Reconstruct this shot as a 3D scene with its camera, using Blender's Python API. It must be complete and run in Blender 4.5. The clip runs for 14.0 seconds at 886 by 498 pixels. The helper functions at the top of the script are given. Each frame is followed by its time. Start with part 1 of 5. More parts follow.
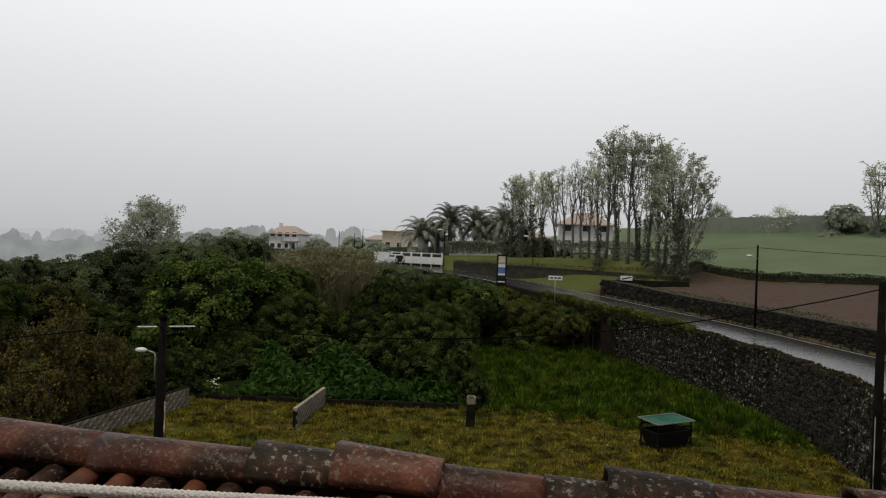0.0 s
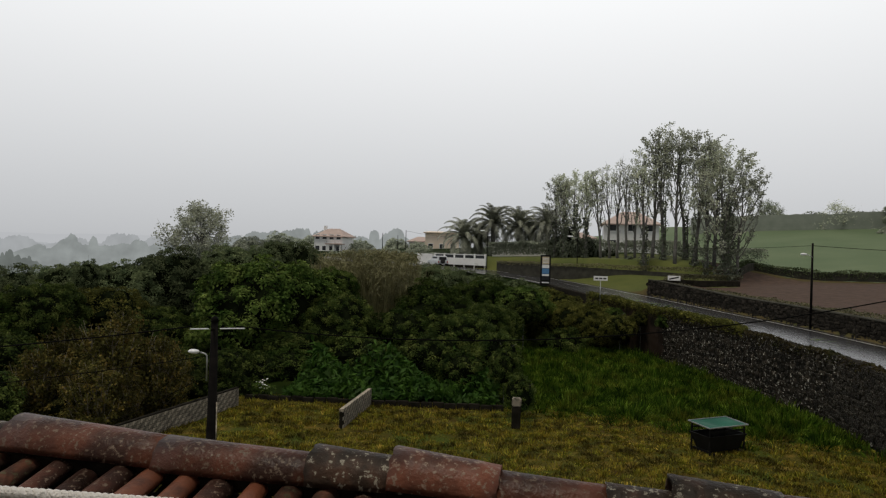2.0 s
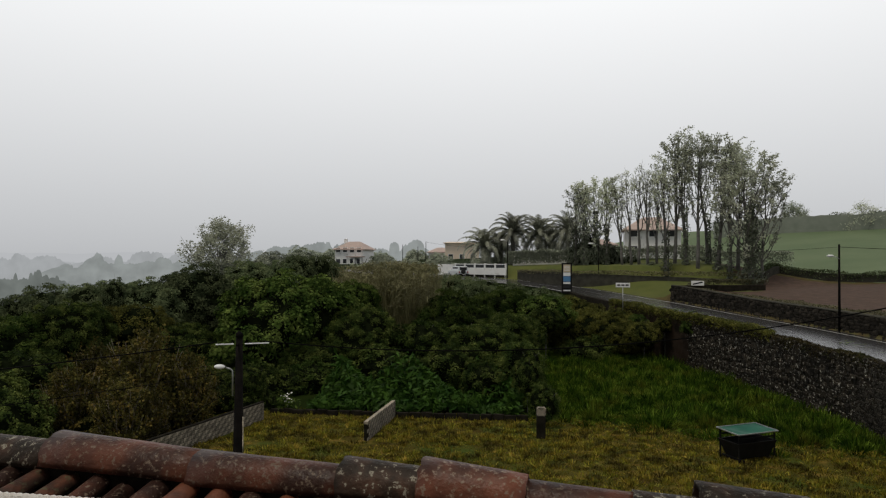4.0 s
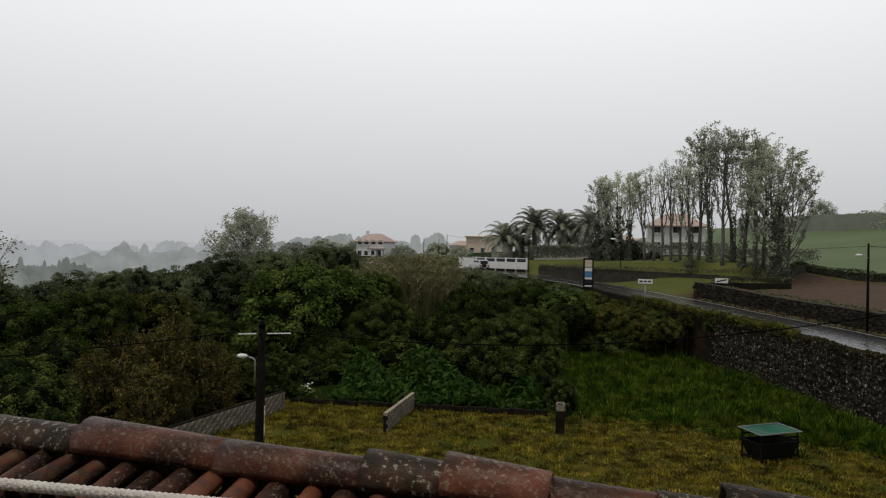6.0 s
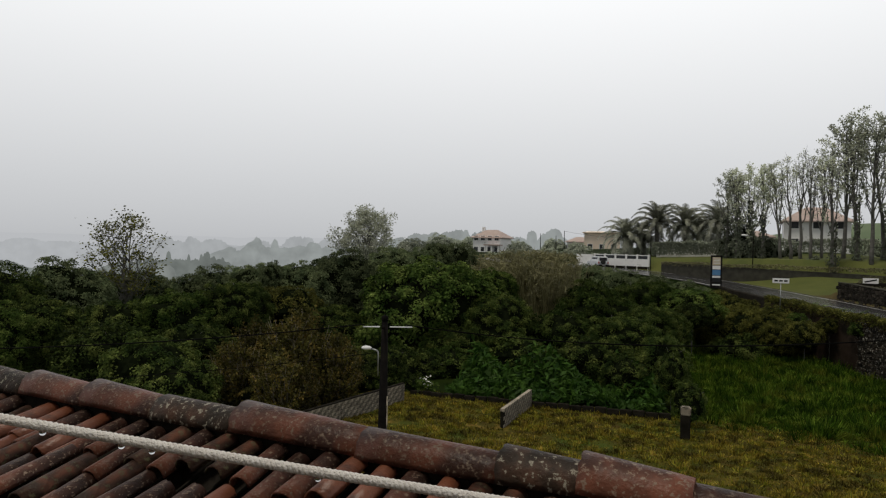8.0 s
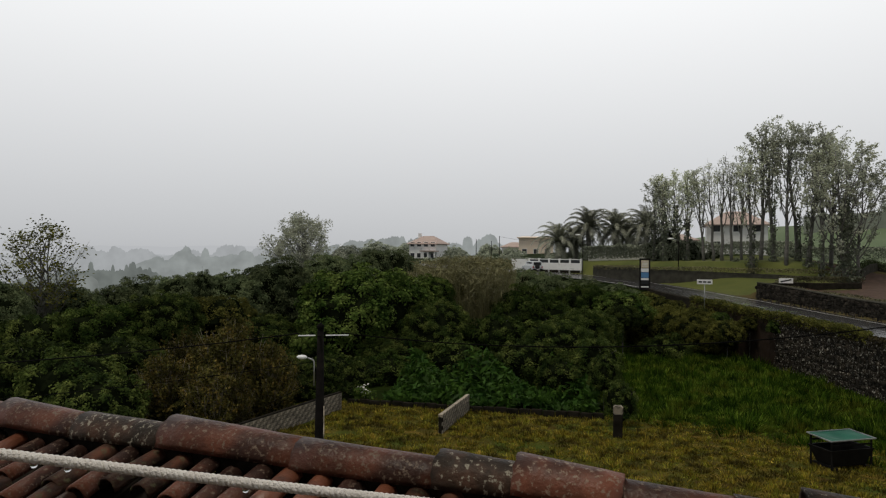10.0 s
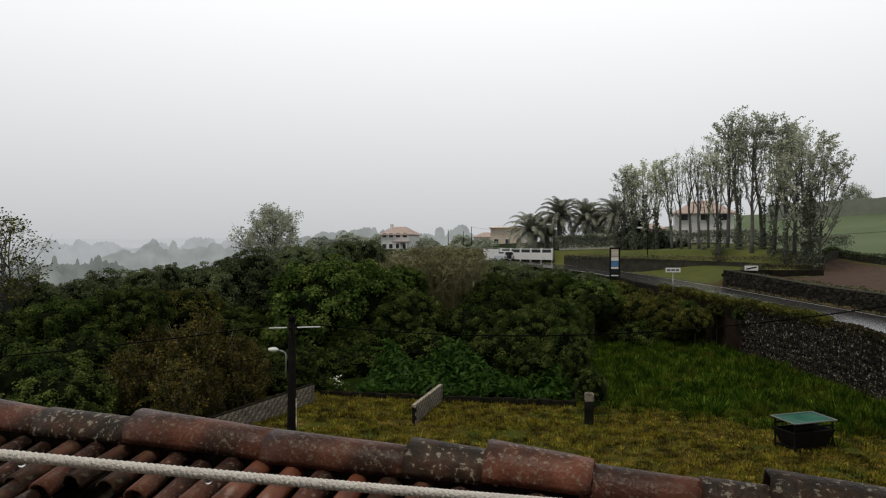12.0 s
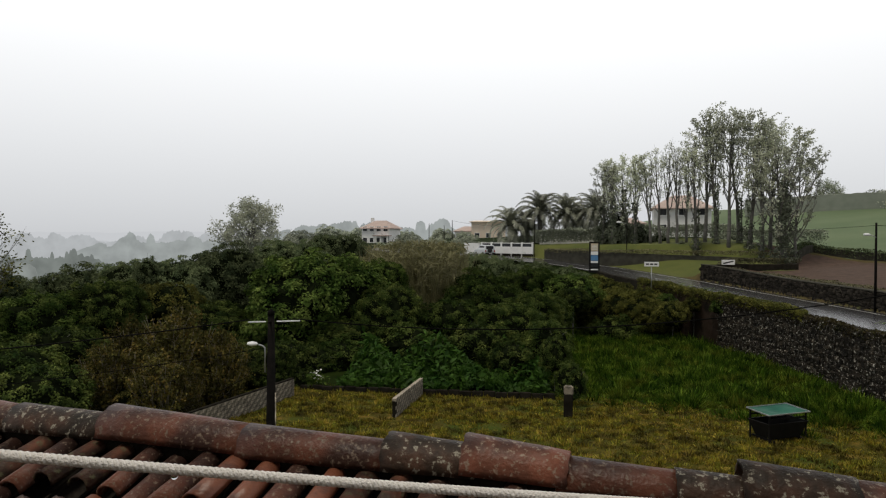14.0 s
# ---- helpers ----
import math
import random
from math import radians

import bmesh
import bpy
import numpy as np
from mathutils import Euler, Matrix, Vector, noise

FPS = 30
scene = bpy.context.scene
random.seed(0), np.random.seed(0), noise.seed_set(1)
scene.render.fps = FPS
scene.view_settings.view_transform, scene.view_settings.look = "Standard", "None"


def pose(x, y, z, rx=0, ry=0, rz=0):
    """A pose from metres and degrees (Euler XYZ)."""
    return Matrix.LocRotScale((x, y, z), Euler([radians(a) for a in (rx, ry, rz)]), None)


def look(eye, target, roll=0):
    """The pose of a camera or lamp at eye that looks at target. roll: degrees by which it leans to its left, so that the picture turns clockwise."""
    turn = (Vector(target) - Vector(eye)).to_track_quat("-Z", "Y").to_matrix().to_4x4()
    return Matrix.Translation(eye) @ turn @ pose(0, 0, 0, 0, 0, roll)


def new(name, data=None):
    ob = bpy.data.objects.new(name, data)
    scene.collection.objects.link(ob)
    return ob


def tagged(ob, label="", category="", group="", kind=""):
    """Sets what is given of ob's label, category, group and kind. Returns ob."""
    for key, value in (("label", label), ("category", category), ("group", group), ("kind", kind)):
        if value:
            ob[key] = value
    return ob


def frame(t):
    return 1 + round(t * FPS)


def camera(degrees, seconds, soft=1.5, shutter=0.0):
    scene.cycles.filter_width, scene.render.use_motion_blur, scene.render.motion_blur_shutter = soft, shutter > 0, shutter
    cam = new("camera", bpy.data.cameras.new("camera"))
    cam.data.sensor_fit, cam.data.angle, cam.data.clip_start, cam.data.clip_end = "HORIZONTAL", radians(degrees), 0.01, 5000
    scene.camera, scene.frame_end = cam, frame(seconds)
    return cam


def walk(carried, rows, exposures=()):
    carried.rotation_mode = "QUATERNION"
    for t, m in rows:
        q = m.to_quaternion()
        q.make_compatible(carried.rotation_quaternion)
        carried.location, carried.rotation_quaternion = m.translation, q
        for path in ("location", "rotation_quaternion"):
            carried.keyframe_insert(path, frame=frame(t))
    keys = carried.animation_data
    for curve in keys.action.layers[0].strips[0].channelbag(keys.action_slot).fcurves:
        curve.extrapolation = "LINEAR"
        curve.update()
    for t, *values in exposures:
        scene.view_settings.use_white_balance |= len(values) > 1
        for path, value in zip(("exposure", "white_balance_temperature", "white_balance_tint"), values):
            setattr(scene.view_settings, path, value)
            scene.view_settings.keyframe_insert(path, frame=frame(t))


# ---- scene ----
cam = camera(67.7, 14.0, soft=1.2)
# seconds, eye (x, y, z), yaw, pitch and lean in degrees
ROWS = [
    (0, 0.138, 0.083, 8.970, -0.05, 0.07, 2.17),
    (0.5, 0.115, 0.088, 8.969, 0.68, 0.45, 2.42),
    (1, 0.107, 0.101, 8.974, 0.98, 0.14, 1.79),
    (1.5, 0.092, 0.100, 8.973, 3.28, -0.40, 1.56),
    (2, 0.087, 0.104, 8.980, 3.65, 0.05, 1.64),
    (2.5, 0.084, 0.084, 8.990, 4.13, 0.47, 1.18),
    (3, 0.084, 0.068, 8.990, 4.77, 0.94, 0.78),
    (3.2, 0.090, 0.048, 8.989, 4.68, 1.15, -0.12),
    (5.5, 0.059, 0.054, 8.998, 7.01, 0.29, 1.50),
    (6, 0.057, 0.051, 9.000, 7.21, 0.31, 1.12),
    (6.5, 0.016, 0.033, 9.011, 9.20, 0.01, 1.99),
    (7, -0.055, -0.003, 9.014, 15.21, -0.55, 1.81),
    (7.2, -0.019, 0.001, 9.007, 17.23, -0.69, 1.25),
    (9.3, -0.030, -0.006, 9.006, 16.70, 0.80, 1.50),
    (9.5, -0.035, -0.007, 9.006, 15.33, 0.86, 0.89),
    (10, -0.006, -0.004, 9.004, 11.73, 0.40, 0.59),
    (10.5, 0.002, -0.004, 9.001, 9.95, 0.18, 0.20),
    (11, -0.000, -0.000, 9.000, 9.98, -0.01, 0.05),
    (11.5, 0.003, 0.002, 8.997, 9.47, -0.17, 0.10),
    (12, 0.002, 0.006, 8.997, 9.31, -0.40, 0.13),
    (12.5, 0.001, 0.008, 8.993, 9.06, -0.88, 0.57),
    (13, 0.005, 0.013, 8.990, 8.57, -1.16, 0.76),
    (13.5, 0.008, 0.014, 8.988, 8.11, -1.42, 0.53),
    (14, 0.015, 0.014, 8.995, 7.65, -0.92, 0.25),
]


def aimed(x, y, z, yaw, pitch, lean):
    a, b = radians(yaw), radians(pitch)
    ahead = Vector((-math.sin(a) * math.cos(b), math.cos(a) * math.cos(b), math.sin(b)))
    return look((x, y, z), Vector((x, y, z)) + ahead * 2, lean)


walk(cam, [(r[0], aimed(*r[1:])) for r in ROWS], [(0, -0.03), (3, -0.03), (5.5, -0.09), (6.3, -0.07), (7, 0.06), (7.5, 0.05), (9.3, -0.1), (10, -0.03), (12, 0.08), (14, 0.24)])

# ---- light: overcast, foggy daylight ----
world = bpy.data.worlds.new("overcast_sky")
scene.world = world
world.use_nodes = True
wn, wl = world.node_tree.nodes, world.node_tree.links
wn.clear()
sky = wn.new("ShaderNodeTexSky")
sky.sky_type, sky.sun_disc = "NISHITA", False
sky.sun_elevation, sky.sun_rotation = radians(60), radians(10)
grey = wn.new("ShaderNodeHueSaturation")
grey.inputs["Saturation"].default_value = 0.06
grey.inputs["Value"].default_value = 0.10
coord = wn.new("ShaderNodeTexCoord")
split = wn.new("ShaderNodeSeparateXYZ")
ramp = wn.new("ShaderNodeValToRGB")
ramp.color_ramp.interpolation = "LINEAR"
ramp.color_ramp.elements[0].position = 0.0
ramp.color_ramp.elements[0].color = (0.50, 0.512, 0.53, 1)
ramp.color_ramp.elements[1].position = 0.36
ramp.color_ramp.elements[1].color = (1.0, 1.01, 1.02, 1)
for p, c in ((0.5, 0.60), (0.7, 0.20), (1.0, 0.13)):
    ramp.color_ramp.elements.new(p).color = (c, c * 1.01, c * 1.02, 1)
fog = wn.new("ShaderNodeMix")
fog.data_type = "RGBA"
fog.inputs[0].default_value = 0.93
back = wn.new("ShaderNodeBackground")
out = wn.new("ShaderNodeOutputWorld")
wl.new(sky.outputs[0], grey.inputs["Color"])
wl.new(coord.outputs["Generated"], split.inputs[0])
wl.new(split.outputs["Z"], ramp.inputs[0])
wl.new(grey.outputs[0], fog.inputs[6])
wl.new(ramp.outputs[0], fog.inputs[7])
# unseen sky to the south, behind the roof, dimmed to darken faces towards the eye
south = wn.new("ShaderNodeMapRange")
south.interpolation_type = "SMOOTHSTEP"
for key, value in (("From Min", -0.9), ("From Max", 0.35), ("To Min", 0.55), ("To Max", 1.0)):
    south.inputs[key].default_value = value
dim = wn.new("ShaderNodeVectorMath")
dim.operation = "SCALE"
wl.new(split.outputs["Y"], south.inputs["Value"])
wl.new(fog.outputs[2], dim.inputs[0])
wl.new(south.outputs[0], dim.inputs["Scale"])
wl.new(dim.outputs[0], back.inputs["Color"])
back.inputs["Strength"].default_value = 1.0
wl.new(back.outputs[0], out.inputs[0])

sun = new("sun", bpy.data.lights.new("sun", "SUN"))
sun.data.energy, sun.data.angle, sun.data.color = 1.45, radians(14), (1.0, 0.93, 0.80)
sun.matrix_world = look((-10, -14, 58), (0, 0, 0))

# ---- materials ----


def mat(name, stops, rough=0.8, scale=4.0, detail=5.0, bump=0.2, bscale=30.0, metal=0.0, spec=0.5, leaf=0.0, spread=0.0,
        patch=None, island=False, emit=None):
    """Noise-mixed colour stops, a second fine bump, optional big patches, per-piece variation and leaf translucency."""
    m = bpy.data.materials.new(name)
    m.use_nodes = True
    n, l = m.node_tree.nodes, m.node_tree.links
    b = n["Principled BSDF"]
    tc = n.new("ShaderNodeTexCoord")
    src = tc.outputs["Object"]
    nz = n.new("ShaderNodeTexNoise")
    nz.inputs["Scale"].default_value, nz.inputs["Detail"].default_value = scale, detail
    l.new(src, nz.inputs["Vector"])
    rp = n.new("ShaderNodeValToRGB")
    e = rp.color_ramp.elements
    lo, hi = 0.32, 0.68
    for k, c in enumerate(stops):
        p = lo + (hi - lo) * k / max(1, len(stops) - 1)
        if k < 2:
            e[k].position, e[k].color = p, (*c, 1)
        else:
            e.new(p).color = (*c, 1)
    l.new(nz.outputs["Fac"], rp.inputs[0])
    col = rp.outputs[0]
    if patch:
        c, sc, a, z = patch
        pn = n.new("ShaderNodeTexNoise")
        pn.inputs["Scale"].default_value, pn.inputs["Detail"].default_value = sc, 6
        pn.inputs["Roughness"].default_value = 0.65
        l.new(src, pn.inputs["Vector"])
        mr = n.new("ShaderNodeMapRange")
        mr.inputs["From Min"].default_value, mr.inputs["From Max"].default_value = a, z
        l.new(pn.outputs["Fac"], mr.inputs["Value"])
        mx = n.new("ShaderNodeMix")
        mx.data_type = "RGBA"
        l.new(mr.outputs[0], mx.inputs[0])
        l.new(col, mx.inputs[6])
        mx.inputs[7].default_value = (*c, 1)
        col = mx.outputs[2]
    if spread:
        rnd = n.new("ShaderNodeObjectInfo").outputs["Random"]
        if island:
            rnd = n.new("ShaderNodeNewGeometry").outputs["Random Per Island"]
        mr = n.new("ShaderNodeMapRange")
        mr.inputs["To Min"].default_value, mr.inputs["To Max"].default_value = 1 - spread, 1 + spread
        l.new(rnd, mr.inputs["Value"])
        hs = n.new("ShaderNodeHueSaturation")
        if island:
            mo = n.new("ShaderNodeMapRange")
            mo.inputs["To Min"].default_value, mo.inputs["To Max"].default_value = 0.6, 1.45
            l.new(n.new("ShaderNodeObjectInfo").outputs["Random"], mo.inputs["Value"])
            mul = n.new("ShaderNodeMath")
            mul.operation = "MULTIPLY"
            l.new(mr.outputs[0], mul.inputs[0])
            l.new(mo.outputs[0], mul.inputs[1])
            l.new(mul.outputs[0], hs.inputs["Value"])
        else:
            l.new(mr.outputs[0], hs.inputs["Value"])
        l.new(col, hs.inputs["Color"])
        col = hs.outputs[0]
    l.new(col, b.inputs["Base Color"])
    b.inputs["Roughness"].default_value, b.inputs["Metallic"].default_value = rough, metal
    b.inputs["Specular IOR Level"].default_value = spec
    if bump:
        bn = n.new("ShaderNodeTexNoise")
        bn.inputs["Scale"].default_value, bn.inputs["Detail"].default_value = bscale, 4
        l.new(src, bn.inputs["Vector"])
        bp = n.new("ShaderNodeBump")
        bp.inputs["Strength"].default_value, bp.inputs["Distance"].default_value = bump, 0.02
        l.new(bn.outputs["Fac"], bp.inputs["Height"])
        l.new(bp.outputs[0], b.inputs["Normal"])
    if leaf:
        tr = n.new("ShaderNodeBsdfTranslucent")
        l.new(col, tr.inputs["Color"])
        mix = n.new("ShaderNodeMixShader")
        mix.inputs[0].default_value = leaf
        l.new(b.outputs[0], mix.inputs[1])
        l.new(tr.outputs[0], mix.inputs[2])
        l.new(mix.outputs[0], n["Material Output"].inputs[0])
    if emit:
        b.inputs["Emission Color"].default_value, b.inputs["Emission Strength"].default_value = (*emit[0], 1), emit[1]
    return m


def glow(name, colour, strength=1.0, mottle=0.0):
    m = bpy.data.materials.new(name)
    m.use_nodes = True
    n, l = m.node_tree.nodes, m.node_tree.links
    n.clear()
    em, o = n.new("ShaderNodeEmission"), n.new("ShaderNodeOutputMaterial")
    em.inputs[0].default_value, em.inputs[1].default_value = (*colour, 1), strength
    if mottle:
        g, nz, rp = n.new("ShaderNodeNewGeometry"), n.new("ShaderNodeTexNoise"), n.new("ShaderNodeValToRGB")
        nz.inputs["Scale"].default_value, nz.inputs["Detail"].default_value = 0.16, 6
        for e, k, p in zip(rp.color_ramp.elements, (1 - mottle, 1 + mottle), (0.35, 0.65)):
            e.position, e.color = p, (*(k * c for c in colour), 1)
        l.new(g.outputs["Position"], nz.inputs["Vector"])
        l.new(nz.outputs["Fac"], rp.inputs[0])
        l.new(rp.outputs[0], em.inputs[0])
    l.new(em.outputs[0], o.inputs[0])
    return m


M_LEAF = mat("dark_leaf", [(0.011, 0.023, 0.006), (0.042, 0.062, 0.014), (0.125, 0.15, 0.038)], 0.72, 0.9, bump=0, leaf=0.15, spread=0.38, island=True, spec=0.04)
M_LEAF2 = mat("green_leaf", [(0.014, 0.034, 0.006), (0.055, 0.088, 0.018), (0.14, 0.18, 0.045)], 0.72, 0.9, bump=0, leaf=0.2, spread=0.38, island=True, spec=0.04)
M_OLIVE = mat("olive_leaf", [(0.034, 0.042, 0.010), (0.085, 0.088, 0.021), (0.17, 0.165, 0.038)], 0.72, 0.9, bump=0, leaf=0.2, spread=0.35, island=True, spec=0.04)
M_BROWN = mat("russet_leaf", [(0.026, 0.024, 0.008), (0.075, 0.072, 0.02), (0.165, 0.115, 0.032)], 0.72, 1.2, bump=0, leaf=0.2, spread=0.6, island=True, spec=0.04)
# the next five, for distant trees and hedges, have fog haze in their colour
M_POPLAR = mat("hazed_leaf", [(0.46, 0.49, 0.38), (0.60, 0.62, 0.48)], 0.5, 0.5, bump=0, leaf=0.5, spread=0.3, island=True)
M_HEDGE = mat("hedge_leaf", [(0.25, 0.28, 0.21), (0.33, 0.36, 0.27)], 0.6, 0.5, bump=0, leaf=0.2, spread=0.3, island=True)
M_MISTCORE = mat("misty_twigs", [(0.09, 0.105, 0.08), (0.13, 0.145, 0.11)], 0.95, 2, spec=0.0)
M_TRUNK = mat("hazed_trunk", [(0.11, 0.105, 0.095), (0.18, 0.175, 0.16)], 0.9, 3, bump=0.5)
M_IVY = mat("ivy_leaf", [(0.12, 0.14, 0.10), (0.19, 0.21, 0.15)], 0.6, 0.8, bump=0, leaf=0.2, spread=0.35, island=True, spec=0.05)
M_BARE = mat("stained_wall_render", [(0.030, 0.020, 0.014), (0.05, 0.036, 0.027)], 0.9, 1.2, bump=0.5, patch=((0.014, 0.012, 0.009), 0.9, 0.48, 0.62), spec=0.05)
# far hedge and far wall stone, lightened to put the fog into their colour
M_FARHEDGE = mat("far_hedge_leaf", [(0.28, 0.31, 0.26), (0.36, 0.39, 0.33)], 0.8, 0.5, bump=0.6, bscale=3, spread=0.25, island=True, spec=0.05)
M_FARWALL = mat("hazed_dark_stone", [(0.045, 0.044, 0.036), (0.075, 0.072, 0.058)], 0.95, 1.5, bump=0.9, bscale=6, spec=0.05)
# near-black: the shade inside a crown, put into the core's colour
M_CORE = mat("crown_shade", [(0.006, 0.009, 0.004), (0.012, 0.016, 0.007)], 0.95, 2, spec=0.0)
# palm green greyed and raised in tone as haze
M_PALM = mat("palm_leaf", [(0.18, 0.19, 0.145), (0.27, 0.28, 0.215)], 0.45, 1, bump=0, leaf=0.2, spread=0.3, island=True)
M_BIGLEAF = mat("broad_leaf", [(0.014, 0.042, 0.006), (0.048, 0.10, 0.014)], 0.55, 1, bump=0, leaf=0.2, spread=0.4, island=True, spec=0.1)
M_REED = mat("reed_leaf", [(0.12, 0.115, 0.05), (0.21, 0.195, 0.09)], 0.6, 0.6, bump=0, leaf=0.2, spread=0.4, island=True)
M_GRASS = mat("grass_blade", [(0.008, 0.024, 0.002), (0.038, 0.078, 0.006), (0.15, 0.215, 0.025)], 0.65, 1.4, bump=0, leaf=0.25, spread=0.6, island=True,
              patch=((0.12, 0.13, 0.016), 0.5, 0.52, 0.68), spec=0.05)
M_MOWN = mat("mown_grass_blade", [(0.075, 0.062, 0.009), (0.235, 0.175, 0.024), (0.17, 0.18, 0.02), (0.42, 0.30, 0.055)], 0.6, 1.5, bump=0, leaf=0.2, spread=0.65, island=True,
             patch=((0.055, 0.045, 0.010), 0.9, 0.48, 0.58), spec=0.1)
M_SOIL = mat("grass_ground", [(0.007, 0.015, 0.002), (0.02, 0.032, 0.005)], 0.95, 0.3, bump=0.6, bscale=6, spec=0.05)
M_YARD = mat("grazed_turf", [(0.07, 0.042, 0.010), (0.066, 0.062, 0.010), (0.19, 0.125, 0.028)], 0.95, 1.1, bump=0.9, bscale=7, patch=((0.055, 0.075, 0.012), 0.22, 0.48, 0.62), spec=0.05)
M_PLOUGH = mat("ploughed_soil", [(0.06, 0.038, 0.028), (0.10, 0.062, 0.045)], 0.9, 1.4, bump=1.0, bscale=5, spec=0.2)
# pasture green with the fog's paleness mixed in
M_FIELD = mat("pasture", [(0.12, 0.165, 0.09), (0.15, 0.195, 0.11)], 0.9, 0.12, bump=0.8, bscale=5, spec=0.15)
M_VERGE = mat("verge_grass", [(0.075, 0.092, 0.026), (0.12, 0.13, 0.036)], 0.9, 0.3, bump=0.8, bscale=8, spec=0.15)
M_WEED = mat("dry_weeds", [(0.07, 0.052, 0.025), (0.10, 0.08, 0.035), (0.075, 0.08, 0.03)], 0.95, 1.2, bump=1.0, bscale=8, spec=0.05)
M_PAINT_OLD = mat("worn_road_paint", [(0.09, 0.09, 0.09), (0.16, 0.16, 0.155)], 0.35, 5)
# leaf green paled with painted haze, worn by the farther growth
M_MIDLEAF = mat("hazed_green_leaf", [(0.062, 0.088, 0.042), (0.165, 0.195, 0.095)], 0.72, 0.9, bump=0, leaf=0.25, spread=0.38, island=True, spec=0.04)
M_DRY = mat("withered_leaf", [(0.038, 0.03, 0.012), (0.062, 0.05, 0.018), (0.05, 0.055, 0.016)], 0.6, 0.8, bump=0, leaf=0.15, spread=0.4, island=True, spec=0.1)
M_TILE4 = mat("mossy_clay_tile", [(0.018, 0.013, 0.010), (0.05, 0.026, 0.018), (0.11, 0.044, 0.027)], 0.5, 11, bump=0.35, bscale=45,
              patch=((0.085, 0.08, 0.045), 30, 0.55, 0.66), spread=0.4, spec=0.15)
M_ASPHALT = mat("wet_asphalt", [(0.035, 0.035, 0.038), (0.055, 0.055, 0.058)], 0.2, 0.35, bump=0.12, bscale=60, spec=0.6)
M_PAINT = mat("road_paint", [(0.5, 0.5, 0.48), (0.62, 0.62, 0.6)], 0.35, 3)
M_STONE = mat("basalt_stone", [(0.008, 0.007, 0.005), (0.018, 0.015, 0.011), (0.032, 0.026, 0.018)], 0.85, 3, bump=0.8, bscale=18,
              patch=((0.25, 0.24, 0.205), 6.0, 0.57, 0.64), spread=0.7, island=True, spec=0.15)
M_STONE2 = mat("wet_basalt_stone", [(0.010, 0.009, 0.007), (0.022, 0.019, 0.015), (0.038, 0.032, 0.025)], 0.85, 3, bump=0.8, bscale=18, spread=0.6, island=True, spec=0.1)
M_JOINT = mat("stone_wall_core", [(0.012, 0.011, 0.008), (0.03, 0.026, 0.02)], 0.95, 2, bump=1, bscale=8, spec=0.05)
M_BLOCK = mat("grey_concrete_block", [(0.28, 0.24, 0.185), (0.46, 0.40, 0.31)], 0.85, 2, bump=0.4, spread=0.25, patch=((0.05, 0.045, 0.03), 2.2, 0.48, 0.62))
M_TILE = mat("weathered_clay_tile", [(0.017, 0.011, 0.009), (0.055, 0.025, 0.018), (0.16, 0.058, 0.035)], 0.42, 4, bump=0.3, bscale=50,
             patch=((0.21, 0.155, 0.115), 48.0, 0.55, 0.63), spread=0.35, spec=0.2)
M_TILE2 = mat("lichen_clay_tile", [(0.014, 0.012, 0.009), (0.032, 0.022, 0.016), (0.075, 0.04, 0.027)], 0.5, 9, bump=0.35, bscale=50,
              patch=((0.27, 0.25, 0.20), 36.0, 0.57, 0.62), spread=0.35, spec=0.15)
M_TILE3 = mat("newer_clay_tile", [(0.14, 0.045, 0.022), (0.21, 0.075, 0.04)], 0.42, 5, bump=0.2, bscale=60, patch=((0.10, 0.04, 0.025), 8, 0.55, 0.68), spread=0.15)
M_MORTAR = mat("roof_mortar", [(0.012, 0.010, 0.008), (0.03, 0.025, 0.02)], 0.9, 12, bump=0.6, spec=0.1)
M_BARK = mat("bark", [(0.11, 0.105, 0.095), (0.20, 0.195, 0.175)], 0.85, 3, bump=0.5)
M_TWIG = mat("pale_twig", [(0.15, 0.13, 0.10), (0.24, 0.21, 0.16)], 0.8, 3, bump=0)
M_WOOD = mat("tarred_wood_pole", [(0.005, 0.005, 0.005), (0.013, 0.011, 0.010)], 0.8, 4, bump=0.4, spec=0.03)
M_STEEL = mat("galvanised_steel", [(0.35, 0.36, 0.37), (0.5, 0.5, 0.5)], 0.4, 8, metal=0.7, bump=0.05)
M_WHITE = mat("white_render", [(0.86, 0.86, 0.85), (0.92, 0.92, 0.91)], 0.7, 0.8, bump=0.1, patch=((0.45, 0.45, 0.43), 1.2, 0.58, 0.75))
M_LAMP = mat("white_lamp_shell", [(0.88, 0.89, 0.90), (0.93, 0.93, 0.93)], 0.3, 3, bump=0)
M_ORANGE = mat("apricot_render", [(0.84, 0.69, 0.55), (0.90, 0.77, 0.63)], 0.8, 0.5)
# roof red washed out in colour to stand for fog before it
M_ROOFRED = mat("hazed_red_roof", [(0.46, 0.35, 0.31), (0.54, 0.43, 0.39)], 0.8, 1.5, bump=0.4, bscale=8)
M_GLASS = mat("dark_window_glass", [(0.03, 0.033, 0.036), (0.04, 0.043, 0.046)], 0.08, 1, bump=0)
M_BLACK = mat("black_paint", [(0.010, 0.010, 0.010), (0.018, 0.017, 0.016)], 0.6, 2, bump=0.05, spec=0.1)
M_GREEN = mat("green_tarpaulin", [(0.008, 0.085, 0.055), (0.016, 0.125, 0.082)], 0.5, 2, bump=0.15, bscale=10, spec=0.2)
M_BLUE = mat("blue_panel", [(0.08, 0.22, 0.45), (0.11, 0.28, 0.5)], 0.4, 2, bump=0)
